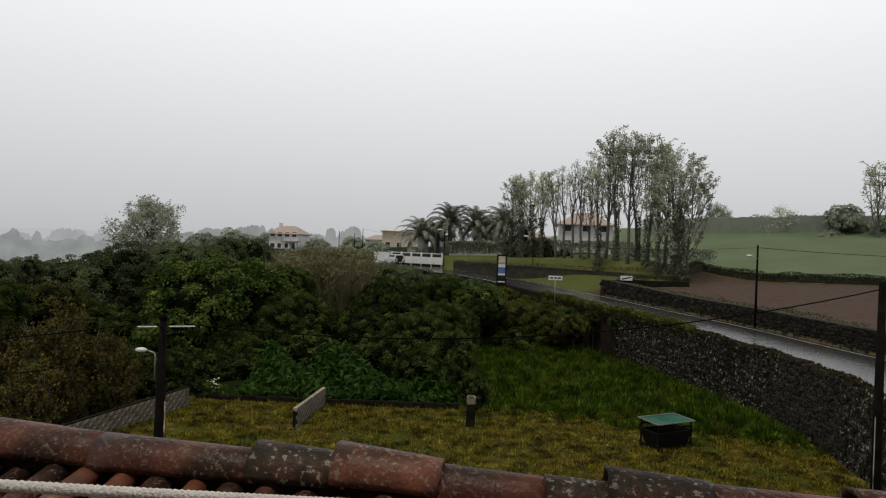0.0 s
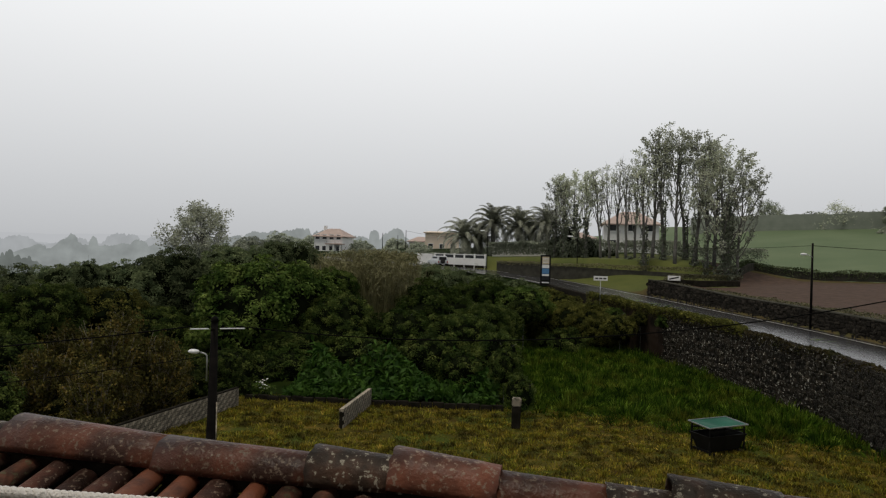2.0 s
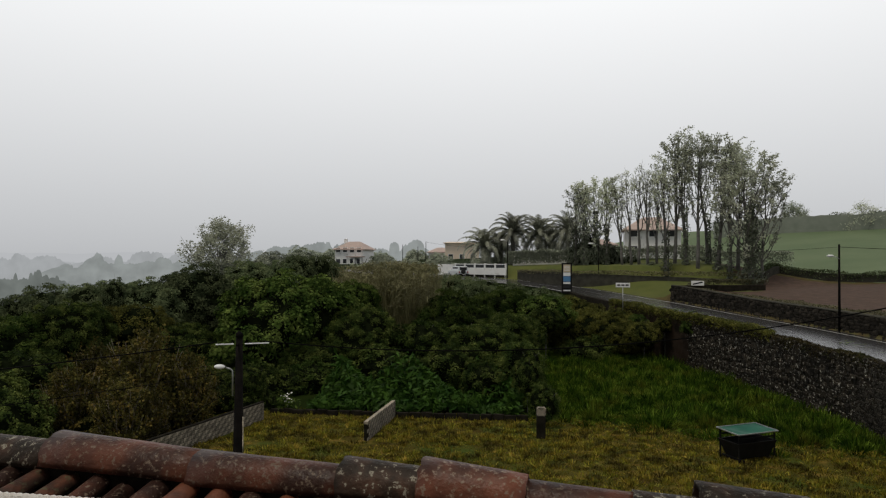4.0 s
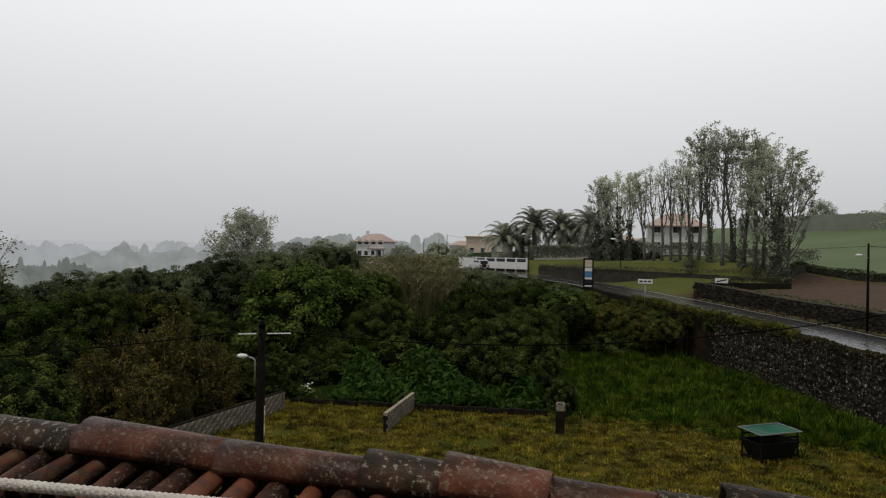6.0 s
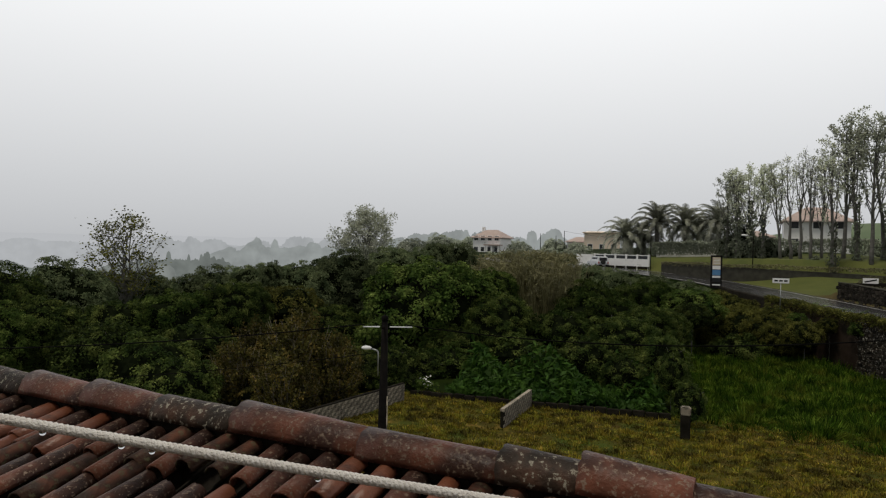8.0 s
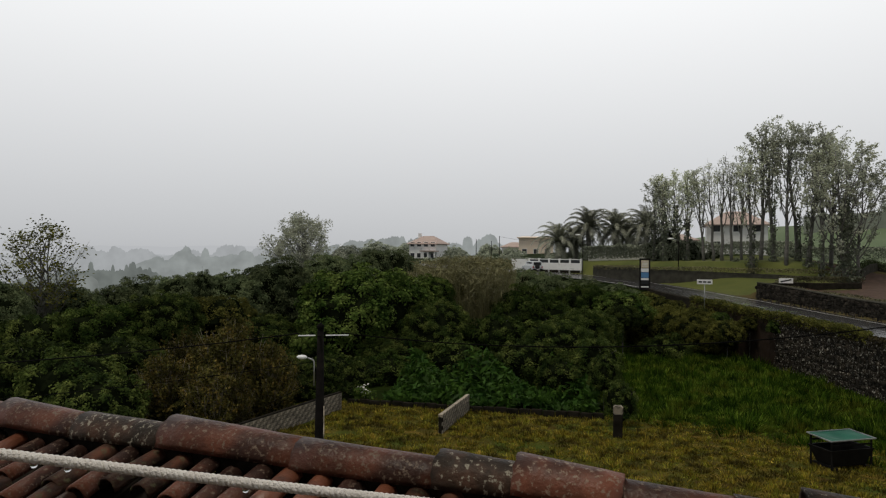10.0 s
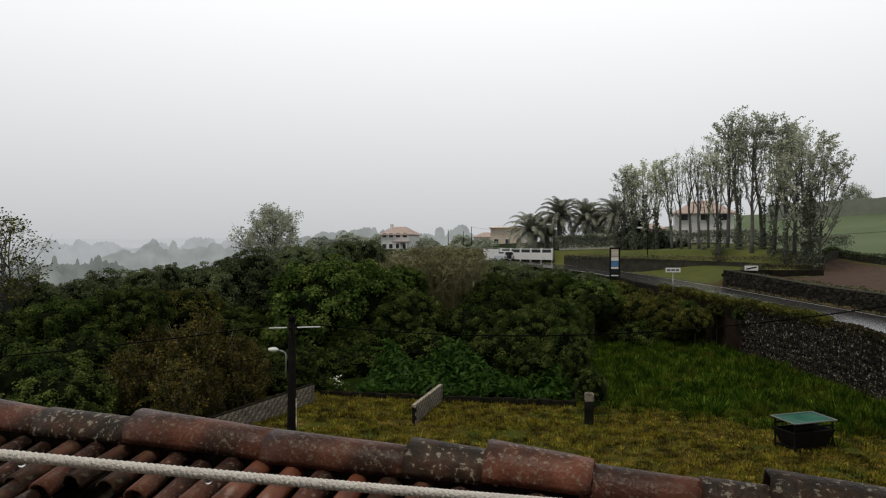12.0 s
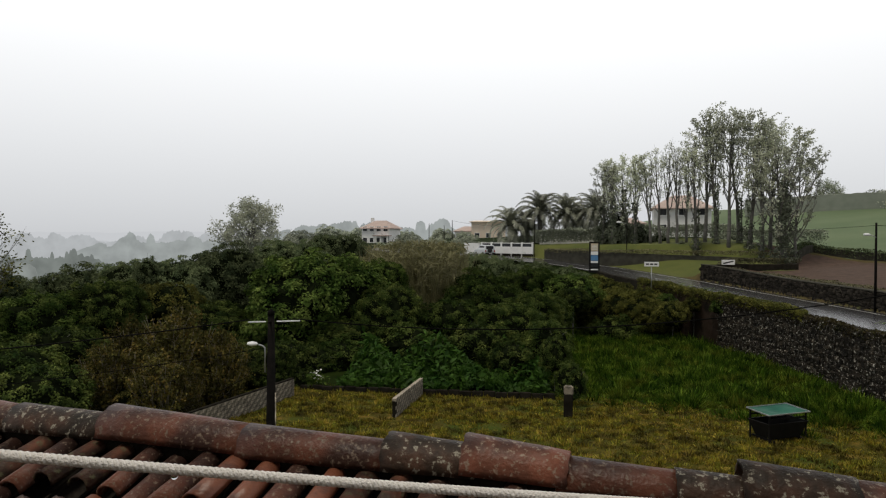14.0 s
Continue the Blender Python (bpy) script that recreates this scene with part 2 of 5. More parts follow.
M_CREAM = mat("cream_panel", [(0.6, 0.5, 0.32), (0.66, 0.56, 0.4)], 0.5, 2, bump=0)
M_ROPE = mat("white_nylon_rope", [(0.82, 0.77, 0.73), (0.9, 0.87, 0.83)], 0.6, 40, bump=0.5, bscale=300)
M_CAR = mat("silver_car_paint", [(0.55, 0.57, 0.60), (0.62, 0.64, 0.66)], 0.25, 1, metal=0.1, bump=0)
M_RUBBER = mat("tyre_rubber", [(0.02, 0.02, 0.02), (0.03, 0.03, 0.03)], 0.8, 5, bump=0.1)
M_WIRE = mat("black_cable", [(0.004, 0.004, 0.004), (0.008, 0.008, 0.008)], 0.8, 5, bump=0, spec=0.03)
M_RED = mat("red_lamp_glass", [(0.35, 0.02, 0.02), (0.4, 0.03, 0.02)], 0.2, 3, bump=0)
M_WATER = bpy.data.materials.new("water_drop")
M_WATER.use_nodes = True
M_WATER.node_tree.nodes["Principled BSDF"].inputs["Transmission Weight"].default_value = 1.0
M_WATER.node_tree.nodes["Principled BSDF"].inputs["Roughness"].default_value = 0.02
M_WATER.node_tree.nodes["Principled BSDF"].inputs["IOR"].default_value = 1.33
M_FLOWER = mat("white_flower", [(0.7, 0.7, 0.66), (0.8, 0.8, 0.78)], 0.6, 3, bump=0)
# unlit backdrop colours: the fog's paleness is put into each layer's glow
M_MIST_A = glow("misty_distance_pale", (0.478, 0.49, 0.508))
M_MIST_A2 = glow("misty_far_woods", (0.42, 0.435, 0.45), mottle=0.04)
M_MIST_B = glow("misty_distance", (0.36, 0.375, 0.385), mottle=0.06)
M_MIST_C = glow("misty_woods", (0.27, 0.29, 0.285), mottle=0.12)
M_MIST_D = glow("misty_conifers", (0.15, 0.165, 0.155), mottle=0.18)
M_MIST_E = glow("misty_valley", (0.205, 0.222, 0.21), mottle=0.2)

# ---- building helpers ----


def thing(name, label, category, loc=(0, 0, 0), group="", kind=""):
    ob = new(name)
    ob.location = loc
    return tagged(ob, label, category, group, kind)


def link_mesh(name, me, material, parent=None, label=""):
    if material and not me.materials:
        me.materials.append(material)
    ob = new(name, me)
    if parent:
        ob.parent = parent
    if label:
        tagged(ob, label)
    return ob


def part(name, bm, material, parent=None, label="", smooth=False):
    me = bpy.data.meshes.new(name)
    bm.to_mesh(me)
    bm.free()
    if smooth:
        me.shade_smooth()
    return link_mesh(name, me, material, parent, label)


def raw(name, verts, faces, material, parent=None, label="", smooth=False):
    me = bpy.data.meshes.new(name)
    me.from_pydata([tuple(v) for v in verts], [], faces)
    me.update()
    if smooth:
        me.shade_smooth()
    return link_mesh(name, me, material, parent, label)


def quads_mesh(name, pts):
    """Fast mesh of separate quads: pts is (n, 4, 3)."""
    pts = np.asarray(pts, np.float32)
    n, k = pts.shape[:2]
    me = bpy.data.meshes.new(name)
    me.vertices.add(n * k)
    me.vertices.foreach_set("co", pts.ravel())
    me.loops.add(n * k)
    me.loops.foreach_set("vertex_index", np.arange(n * k, dtype=np.int32))
    me.polygons.add(n)
    me.polygons.foreach_set("loop_start", np.arange(0, n * k, k, dtype=np.int32))
    me.polygons.foreach_set("loop_total", np.full(n, k, np.int32))
    me.update()
    me.validate()
    return me


def box(bm, size, centre, turn=None, bevel=0.0):
    m = Matrix.Translation(centre) @ (turn or Matrix.Identity(4)) @ Matrix.Diagonal((*size, 1))
    r = bmesh.ops.create_cube(bm, size=1, matrix=m)
    if bevel:
        es = list({e for v in r["verts"] for e in v.link_edges})
        bmesh.ops.bevel(bm, geom=es, offset=bevel, segments=2, affect="EDGES", clamp_overlap=True)
    return bm


def boxed(name, size, centre, material, parent=None, label="", bevel=0.01, rz=0.0):
    bm = box(bmesh.new(), size, centre, Matrix.Rotation(radians(rz), 4, "Z"), bevel)
    return part(name, bm, material, parent, label)


def tube(verts, faces, pts, radii, sides=6):
    """Add a tapered tube along pts to raw lists."""
    base = len(verts)
    pts = [Vector(p) for p in pts]
    for i, p in enumerate(pts):
        d = (pts[min(i + 1, len(pts) - 1)] - pts[max(i - 1, 0)]).normalized()
        a = d.cross(Vector((0.31, 0.87, 0.38))).normalized()
        b = d.cross(a)
        for k in range(sides):
            w = 2 * math.pi * k / sides
            verts.append(p + (a * math.cos(w) + b * math.sin(w)) * radii[i])
    for i in range(len(pts) - 1):
        for k in range(sides):
            q = base + i * sides
            faces.append((q + k, q + (k + 1) % sides, q + sides + (k + 1) % sides, q + sides + k))
    faces.append(tuple(base + k for k in range(sides))[::-1])
    faces.append(tuple(base + (len(pts) - 1) * sides + k for k in range(sides)))


def tubed(name, pts, radii, material, parent=None, label="", sides=8):
    v, f = [], []
    if not isinstance(radii, (list, tuple)):
        radii = [radii] * len(pts)
    tube(v, f, pts, radii, sides)
    return raw(name, v, f, material, parent, label, smooth=True)


def leaf_quads(rng, centres, normals, length, width, jitter=0.6):
    """Rhombic leaves at centres, facing about along normals."""
    n = len(centres)
    nrm = normals + rng.normal(0, jitter, (n, 3))
    nrm /= np.linalg.norm(nrm, axis=1, keepdims=True) + 1e-9
    t = np.cross(nrm, rng.normal(0, 1, (n, 3)))
    t /= np.linalg.norm(t, axis=1, keepdims=True) + 1e-9
    s = np.cross(nrm, t)
    ln = length * rng.uniform(0.7, 1.3, (n, 1))
    wd = width * rng.uniform(0.7, 1.3, (n, 1))
    droop = nrm * ln * 0.12
    return np.stack([centres - t * ln / 2 - droop, centres - s * wd / 2, centres + t * ln / 2 - droop, centres + s * wd / 2], 1)


def smooth(a, b, x):
    k = min(1.0, max(0.0, (x - a) / (b - a)))  # also falling, with b < a
    return k * k * (3 - 2 * k)


def lerp_at(table, y):
    ys = [p[0] for p in table]
    return float(np.interp(y, ys, [p[1] for p in table]))


# ---- plan: road edges by y, road height by y ----
NEAR = [(-30, 2), (0, 10), (10, 13.5), (20, 17), (28, 18.9), (36, 19.9), (42, 19.4), (52, 17.6), (61, 15), (68, 12.9), (77, 10.6), (87, 7.2), (94, 2.6), (100, -4), (106, -13), (114, -25), (130, -45), (145, -58), (400, -58)]
FAR = [(-30, 12), (0, 20), (10, 23), (20, 26), (30, 27.6), (41, 27.2), (53, 25.5), (66, 22.4), (79, 18.8), (90, 12.3), (98, 6), (104, 0.5), (110, -8.5), (118, -20), (135, -40), (150, -50), (400, -50)]
ROADZ = [(-30, 3.1), (20, 3.3), (45, 3.5), (65, 3.95), (80, 4.45), (95, 5.5), (106, 6.2), (125, 7.0), (200, 8.0), (400, 8.0)]


def near_x(y):
    return sum(lerp_at(NEAR, y + d) for d in (-3, 0, 3)) / 3


def far_x(y):
    return sum(lerp_at(FAR, y + d) for d in (-3, 0, 3)) / 3


def road_z(y):
    return lerp_at(ROADZ, y)


def left_z(x, y):
    u = near_x(y) - x
    rise = smooth(68, 90, y) * (road_z(y) - 0.25) * math.exp(-max(0, u - 2) / 45) * smooth(-62, -16, x) * (1 - 0.6 * smooth(118, 210, y))
    return rise + 0.12 * noise.noise((x * 0.12, y * 0.12, 0)) - 14 * smooth(-50, -190, x) - 0.5 * smooth(60, 200, u)


BANK = [(2.2, 103.0), (4.5, 98.5), (9, 93.5), (17, 91), (25, 88.5), (33, 88.5)]


def bank_y(x):
    return lerp_at(BANK, x)


def right_z(x, y):
    u = x - far_x(y)
    plane = 4.2 + 0.045 * (x - 27) + 0.030 * (min(y, 170) - 45) + 0.105 * max(0, min(y, 160) - 93.5 + 0.52 * (x - 36)) * smooth(30, 42, x)
    plane += 3.1 * smooth(84, 94, y) * smooth(46, 26, x)
    if y > 99:
        plane = max(plane, road_z(y) + 0.15 - 6 * smooth(128, 200, y) * smooth(12, -20, x))
    plane = min(plane, 17)
    if y < bank_y(x) + 1.7 and x < 34 or y < 82:
        high, low = max(plane, road_z(y) + 0.75), road_z(y) - 0.03 + 1.25 * smooth(0.3, 8, u)
        return low + (high - low) * max(smooth(79.8 + 0.4 * (x - 19), 78.4 + 0.4 * (x - 19), y), smooth(29, 35, x))
    return road_z(y) - 0.03 + (plane - road_z(y)) * smooth(0.3, 6, u)


def ground_z(x, y):
    return left_z(x, y) if x < near_x(y) else right_z(x, y)


# ---- the ground: one sheet, with the road's bed let in ----
YS = list(np.arange(-30, 20, 5.0)) + list(np.arange(20, 130, 1.5)) + list(np.arange(130, 260, 8.0)) + [260, 320, 420, 600, 900, 1500, 3000]
LEFT_U = [2600, 1200, 600, 350, 220, 160, 120] + list(np.arange(100, 0.2, -2.0)) + [0.3]
RIGHT_U = [0.25] + list(np.arange(1.5, 60, 1.5)) + [62, 70, 80, 95, 120, 170, 260, 500, 1200, 2600]
gv, gf = [], []
for y in YS:
    n_x, f_x = near_x(min(y, 330)), far_x(min(y, 330))
    for u in LEFT_U:
        gv.append((n_x - u, y, left_z(n_x - u, y)))
    gv.append((n_x + 0.1, y, road_z(y) - 0.05))
    gv.append((f_x, y, road_z(y) - 0.05))
    for u in RIGHT_U:
        gv.append((f_x + u, y, right_z(f_x + u, y)))
W = len(LEFT_U) + 2 + len(RIGHT_U)
for i in range(len(YS) - 1):
    for j in range(W - 1):
        q = i * W + j
        gf.append((q, q + 1, q + W + 1, q + W))
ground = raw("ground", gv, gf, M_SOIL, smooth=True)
tagged(ground, "damp grassy ground of paddock and banks", "ground", kind="structure")
me = ground.data
for mm in (M_PLOUGH, M_FIELD, M_VERGE, M_YARD, M_WEED):
    me.materials.append(mm)
for p in me.polygons:
    c = p.center
    if -16.6 < c.x < near_x(c.y) and c.y < 38.2 - max(0, c.x - 2.5) * 0.35:
        p.material_index = 4
    if c.x > far_x(min(c.y, 330)):
        hedge_y = 93.5 - 0.52 * (c.x - 36)
        if c.y < 82 or (c.x > 30 and c.y < hedge_y):
            p.material_index = 1 if c.y < hedge_y else 2
            if c.x < far_x(c.y) + 3.0 + 4 * smooth(60, 80, c.y) or c.y > hedge_y - 3 > 60:
                p.material_index = 5
        elif c.x > 33 and c.y > hedge_y:
            p.material_index = 2
        elif c.y < 112:
            p.material_index = 3

# ---- road ----
rv, rf = [], []
RY = [y for y in YS if y <= 140]
for y in RY:
    a, b = near_x(y), far_x(y)
    for k in range(9):
        s = k / 8
        rv.append((a + (b - a) * s, y, road_z(y) + 0.06 * math.sin(math.pi * s)))
for i in range(len(RY) - 1):
    for k in range(8):
        q = i * 9 + k
        rf.append((q, q + 1, q + 10, q + 9))
tagged(raw("road", rv, rf, M_ASPHALT, smooth=True), "wet dark asphalt country road with pale edge lines", "road", kind="structure")


def road_line(name, s0, width, dash, gap, y0, y1):
    v, f = [], []
    y = y0
    while y < y1:
        ys = np.linspace(y, min(y + dash, y1), max(2, int(dash / 1.5) + 1))
        for yy in ys:
            a, b = near_x(yy), far_x(yy)
            for o in (-width / 2, width / 2):
                s = s0 + o / (b - a)
                v.append((a + (b - a) * s, yy, road_z(yy) + 0.06 * math.sin(math.pi * s) + 0.012))
        base = len(v) - 2 * len(ys)
        f += [(base + 2 * i, base + 2 * i + 1, base + 2 * i + 3, base + 2 * i + 2) for i in range(len(ys) - 1)]
        y += dash + gap
    return raw(name, v, f, M_PAINT if name == "edge_line" else M_PAINT_OLD)


for nm, s0, w, d, g in (("edge_line", 0.09, 0.14, 1000, 1), ("edge_line", 0.88, 0.14, 1000, 1), ("centre_line", 0.5, 0.12, 3, 5)):
    tagged(road_line(nm, s0, w, d, g, 12, 118), "worn white painted road marking", "road marking", kind="structure")

# ---- stone walls ----


def wall_strip(name, line, thick, base, top, material, label, cat="wall", wob=0.08, step=1.2):
    """A thick wall along a plan line; base and top give z at (x, y)."""
    pts = []
    for (x0, y0), (x1, y1) in zip(line, line[1:]):
        n = max(1, int(math.hypot(x1 - x0, y1 - y0) / step))
        pts += [(x0 + (x1 - x0) * k / n, y0 + (y1 - y0) * k / n) for k in range(n)]
    pts.append(line[-1])
    v, f = [], []
    for i, (x, y) in enumerate(pts):
        xa, ya = pts[max(0, i - 1)]
        xb, yb = pts[min(len(pts) - 1, i + 1)]
        d = math.hypot(xb - xa, yb - ya) or 1
        nx, ny = -(yb - ya) / d * thick / 2, (xb - xa) / d * thick / 2
        tz = top(x, y) + wob * noise.noise((x * 0.6, y * 0.6, 3))
        bz = base(x, y)
        for z, s in ((bz, 1), (bz + (tz - bz) * 0.5, 1.0), (tz - 0.06, 0.96), (tz, 0.7)):
            v.append((x + nx * s, y + ny * s, z))
        for z, s in ((tz, 0.7), (tz - 0.06, 0.96), (bz + (tz - bz) * 0.5, 1.0), (bz, 1)):
            v.append((x - nx * s, y - ny * s, z))
    for i in range(len(pts) - 1):
        for k in range(7):
            q = i * 8 + k
            f.append((q, q + 8, q + 9, q + 1))
    f.append(tuple(range(8)))
    f.append(tuple(len(v) - 8 + k for k in range(8))[::-1])
    return tagged(raw(name, v, f, material), label, cat, kind="structure")


def near_top(y):
    return road_z(y) + 0.40


RET = [(near_x(y) - 0.28, y) for y in np.arange(2, 84, 1.5)]
retaining = wall_strip("wall_retaining", RET, 0.56, lambda x, y: -0.6 if y < 72 else left_z(x, y) - 0.6, lambda x, y: near_top(y), M_JOINT,
                       "tall rough basalt retaining wall between paddock and road")
wall_strip("wall_rendered", [(x, y) for x, y in RET if 57 < y < 74], 0.64, lambda x, y: -0.6, lambda x, y: near_top(y) - 0.12, M_BARE, "dark stained rendered stretch of the road wall")
FARW = [(far_x(y) + 0.35, y) for y in np.arange(0, 79.5, 1.5)]
far_wall = wall_strip("wall_roadside", FARW, 0.5, lambda x, y: road_z(y) - 0.3, lambda x, y: road_z(y) + 1.45 + 0.3 * smooth(60, 79, y), M_JOINT,
                      "dark rubble wall with pale coping along the road")
wall_strip("wall_return", [(FARW[-1][0], FARW[-1][1]), (25, 81.5), (31, 82.5)], 0.5, lambda x, y: 3.5, lambda x, y: 6.15, M_JOINT, "dark rubble wall end beside a field entrance")
# pale coping of the roadside wall
wall_strip("coping_roadside", FARW, 0.58, lambda x, y: road_z(y) + 1.47 + 0.3 * smooth(60, 79, y), lambda x, y: road_z(y) + 1.56 + 0.3 * smooth(60, 79, y), M_FARWALL, "weathered concrete coping", "coping", wob=0.0)
DARKW = BANK
wall_strip("wall_bank", DARKW, 0.6, lambda x, y: road_z(y) - 0.5, lambda x, y: 7.45 - 0.03 * (x - 2), M_FARWALL, "dark stone wall below the tree bank, greyed for fog")
HEDGEW = [(33, 88.5), (36.7, 93.1), (47, 88.4), (56, 83), (75, 72), (110, 55)]
wall_strip("wall_field", HEDGEW, 0.8, lambda x, y: right_z(x, y) - 0.6, lambda x, y: right_z(x, y) + 1.0, M_FARWALL, "overgrown dark stone wall between ploughed field and pasture", wob=0.35)


def rock_mesh(name, seed):
    rng = random.Random(seed)
    bm = bmesh.new()
    bmesh.ops.create_cube(bm, size=1)
    bmesh.ops.bevel(bm, geom=list(bm.edges), offset=0.14, segments=1, affect="EDGES")
    for v in bm.verts:
        v.co += Vector((rng.uniform(-1, 1), rng.uniform(-1, 1), rng.uniform(-1, 1))) * 0.07
    me = bpy.data.meshes.new(name)
    bm.to_mesh(me)
    bm.free()
    return me


ROCKS = [rock_mesh("stone", s) for s in range(8)]
for r in ROCKS:
    r.materials.append(M_STONE)


def lay_stones(owner, line, side, thick, base, top, size, near_count, pick, seed, seat=0.05, material=M_STONE):
    """Courses of rubble on one face of a wall: those inside pick() single, the rest joined."""
    rng = random.Random(seed)
    spots = []
    for (x0, y0), (x1, y1) in zip(line, line[1:]):
        d = math.hypot(x1 - x0, y1 - y0)
        dx, dy = (x1 - x0) / d, (y1 - y0) / d
        nx, ny = -dy * side, dx * side
        bz, tz = base(x0, y0), top(x0, y0)
        z = bz
        while z < tz - 0.05:
            h = min(size * rng.uniform(0.5, 0.95), tz - z + 0.02)
            s = rng.uniform(-0.1, 0.1)
            while s < d:
                w = size * rng.uniform(0.7, 1.6)
                m = (s + w / 2)
                o = thick / 2 - seat + rng.uniform(-0.03, 0.03)
                c = (x0 + dx * m + nx * o, y0 + dy * m + ny * o, z + h / 2 + rng.uniform(-0.07, 0.07))
                spots.append((c, (w * rng.uniform(0.8, 1.05), size * 0.55, h * rng.uniform(0.8, 1.15)), math.atan2(dy, dx) + rng.uniform(-0.12, 0.12), rng.uniform(-0.22, 0.22), rng.randrange(8)))
                s += w
            z += h
    single = [q for q in spots if pick(q[0])]
    single = single[:near_count]
    chosen = set(id(q) for q in single)
    for c, sz, a, b, k in single:
        ob = new("stone", painted(ROCKS[k], material))
        ob.parent = owner
        ob.matrix_local = Matrix.Translation(c) @ Euler((b, b, a)).to_matrix().to_4x4() @ Matrix.Diagonal((*sz, 1))
    vs, fs = [], []
    arrays = [(np.array([v.co[:] for v in r.vertices]), [tuple(p.vertices) for p in r.polygons]) for r in ROCKS]
    total = 0
    for q in spots:
        if id(q) in chosen:
            continue
        c, sz, a, b, k = q
        m = np.array(Euler((b, b, a)).to_matrix()) * np.array(sz)
        co = arrays[k][0] @ m.T + np.array(c)
        vs.append(co)
        fs += [tuple(i + total for i in p) for p in arrays[k][1]]
        total += len(co)
    if vs:
        ob = raw("stones", np.concatenate(vs).tolist(), fs, material, owner)
        tagged(ob, kind="stuff")


# ---- trees ----


def skeleton(rng, height, spread, levels, forks, lean=0.0, first=0.35, up=0.6):
    """Branch polylines with radii: trunk first, then limbs."""
    out = []

    def grow(p, d, length, r, lev):
        pts, n = [p], 5
        q = p
        for i in range(n):
            d = (d + Vector((rng.gauss(0, 0.10), rng.gauss(0, 0.10), rng.gauss(0.03, 0.06)))).normalized()
            q = q + d * length / n
            pts.append(q)
        out.append((pts, [r * (1 - 0.6 * i / n) for i in range(n + 1)], lev))
        if lev < levels:
            k = forks[lev]
            for j in range(k):
                f = first + (1 - first) * (j + 0.6) / k if lev == 0 else 0.3 + 0.7 * (j + 0.5) / k
                i = min(n - 1, int(f * n))
                b = pts[i].lerp(pts[i + 1], f * n - i)
                w = rng.uniform(0, 2 * math.pi)
                side = Vector((math.cos(w), math.sin(w), 0)) * spread
                nd = (d * up + side + Vector((0, 0, 0.25))).normalized()
                grow(b, nd, length * rng.uniform(0.42, 0.62) * (1.1 - 0.35 * f), r * 0.45, lev + 1)

    grow(Vector((0, 0, -0.3)), Vector((lean, 0, 1)).normalized(), height, max(0.06, height * 0.014), 0)
    return out


def wood_mesh(name, branches, keep, sides=(7, 5, 4, 3)):
    v, f = [], []
    for pts, rad, lev in branches:
        if lev <= keep:
            tube(v, f, pts, rad, sides[min(lev, 3)])
    me = bpy.data.meshes.new(name)
    me.from_pydata([tuple(p) for p in v], [], f)
    me.update()
    me.shade_smooth()
    return me


def crown_kind(seed, rx, rz, count, cr, leaf, per):
    """A leafy crown: many small clumps over an unevenly lobed dome, round a solid core coloured as inner shade; centre
    at z = 0.
    """
    rng = np.random.default_rng(seed)
    shift = Vector((seed * 3.7, 0, 0))

    def lobe(d):
        return 0.86 + 0.24 * noise.noise(d * 1.5 + shift) + 0.10 * noise.noise(d * 3.6 + shift)

    cs, ns = [], []
    for i in range(count):
        w = i * 2.39996 + rng.uniform(-0.35, 0.35)
        h = 1 - (i + rng.uniform(0, 1)) / count * 1.62
        q = math.sqrt(max(0, 1 - h * h))
        d = Vector((q * math.cos(w), q * math.sin(w), h))
        k = lobe(d) * rng.uniform(0.9, 1.08)
        c = np.array((d.x * rx * k, d.y * rx * k, d.z * rz * k))
        r = cr * rng.uniform(0.6, 1.35)
        n = max(14, int(per * r * r))
        o = rng.normal(0, 0.75, (n, 3)) + np.array(d) * 0.8 + np.array((0, 0, 0.35))
        o /= np.linalg.norm(o, axis=1, keepdims=True)
        cs.append(c + o * r * rng.uniform(0.62, 1.12, (n, 1)) * np.array((1, 1, 0.8)))
        ns.append(o + np.array((0, 0, 0.35)))
    leaves = quads_mesh("crown", leaf_quads(rng, np.concatenate(cs), np.concatenate(ns), leaf, leaf * 0.58, 0.42))
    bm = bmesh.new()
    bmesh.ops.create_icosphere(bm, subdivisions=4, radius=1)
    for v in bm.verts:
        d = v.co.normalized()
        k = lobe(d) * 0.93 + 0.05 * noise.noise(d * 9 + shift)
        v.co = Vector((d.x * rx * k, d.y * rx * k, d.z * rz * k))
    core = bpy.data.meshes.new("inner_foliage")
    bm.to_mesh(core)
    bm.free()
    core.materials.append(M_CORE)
    trunk = wood_mesh("trunk", skeleton(random.Random(seed), rz * 1.6, 0.9, 1, (6,), first=0.3), 1)
    trunk.materials.append(M_BARK)
    return leaves, core, trunk, rx, rz


BIG = [crown_kind(11, 4.4, 3.9, 150, 0.74, 0.21, 290), crown_kind(12, 4.6, 3.7, 160, 0.70, 0.20, 310), crown_kind(13, 4.2, 4.2, 140, 0.76, 0.21, 290)]
SMALL = [crown_kind(21, 2.2, 2.0, 62, 0.52, 0.17, 360), crown_kind(22, 2.3, 1.8, 66, 0.50, 0.16, 380), crown_kind(23, 2.1, 2.1, 60, 0.54, 0.17, 350)]
COARSE = [crown_kind(24, 4.4, 3.8, 70, 1.0, 0.42, 62), crown_kind(25, 4.5, 3.5, 74, 0.95, 0.40, 66), crown_kind(26, 4.3, 4.0, 66, 1.05, 0.42, 60)]
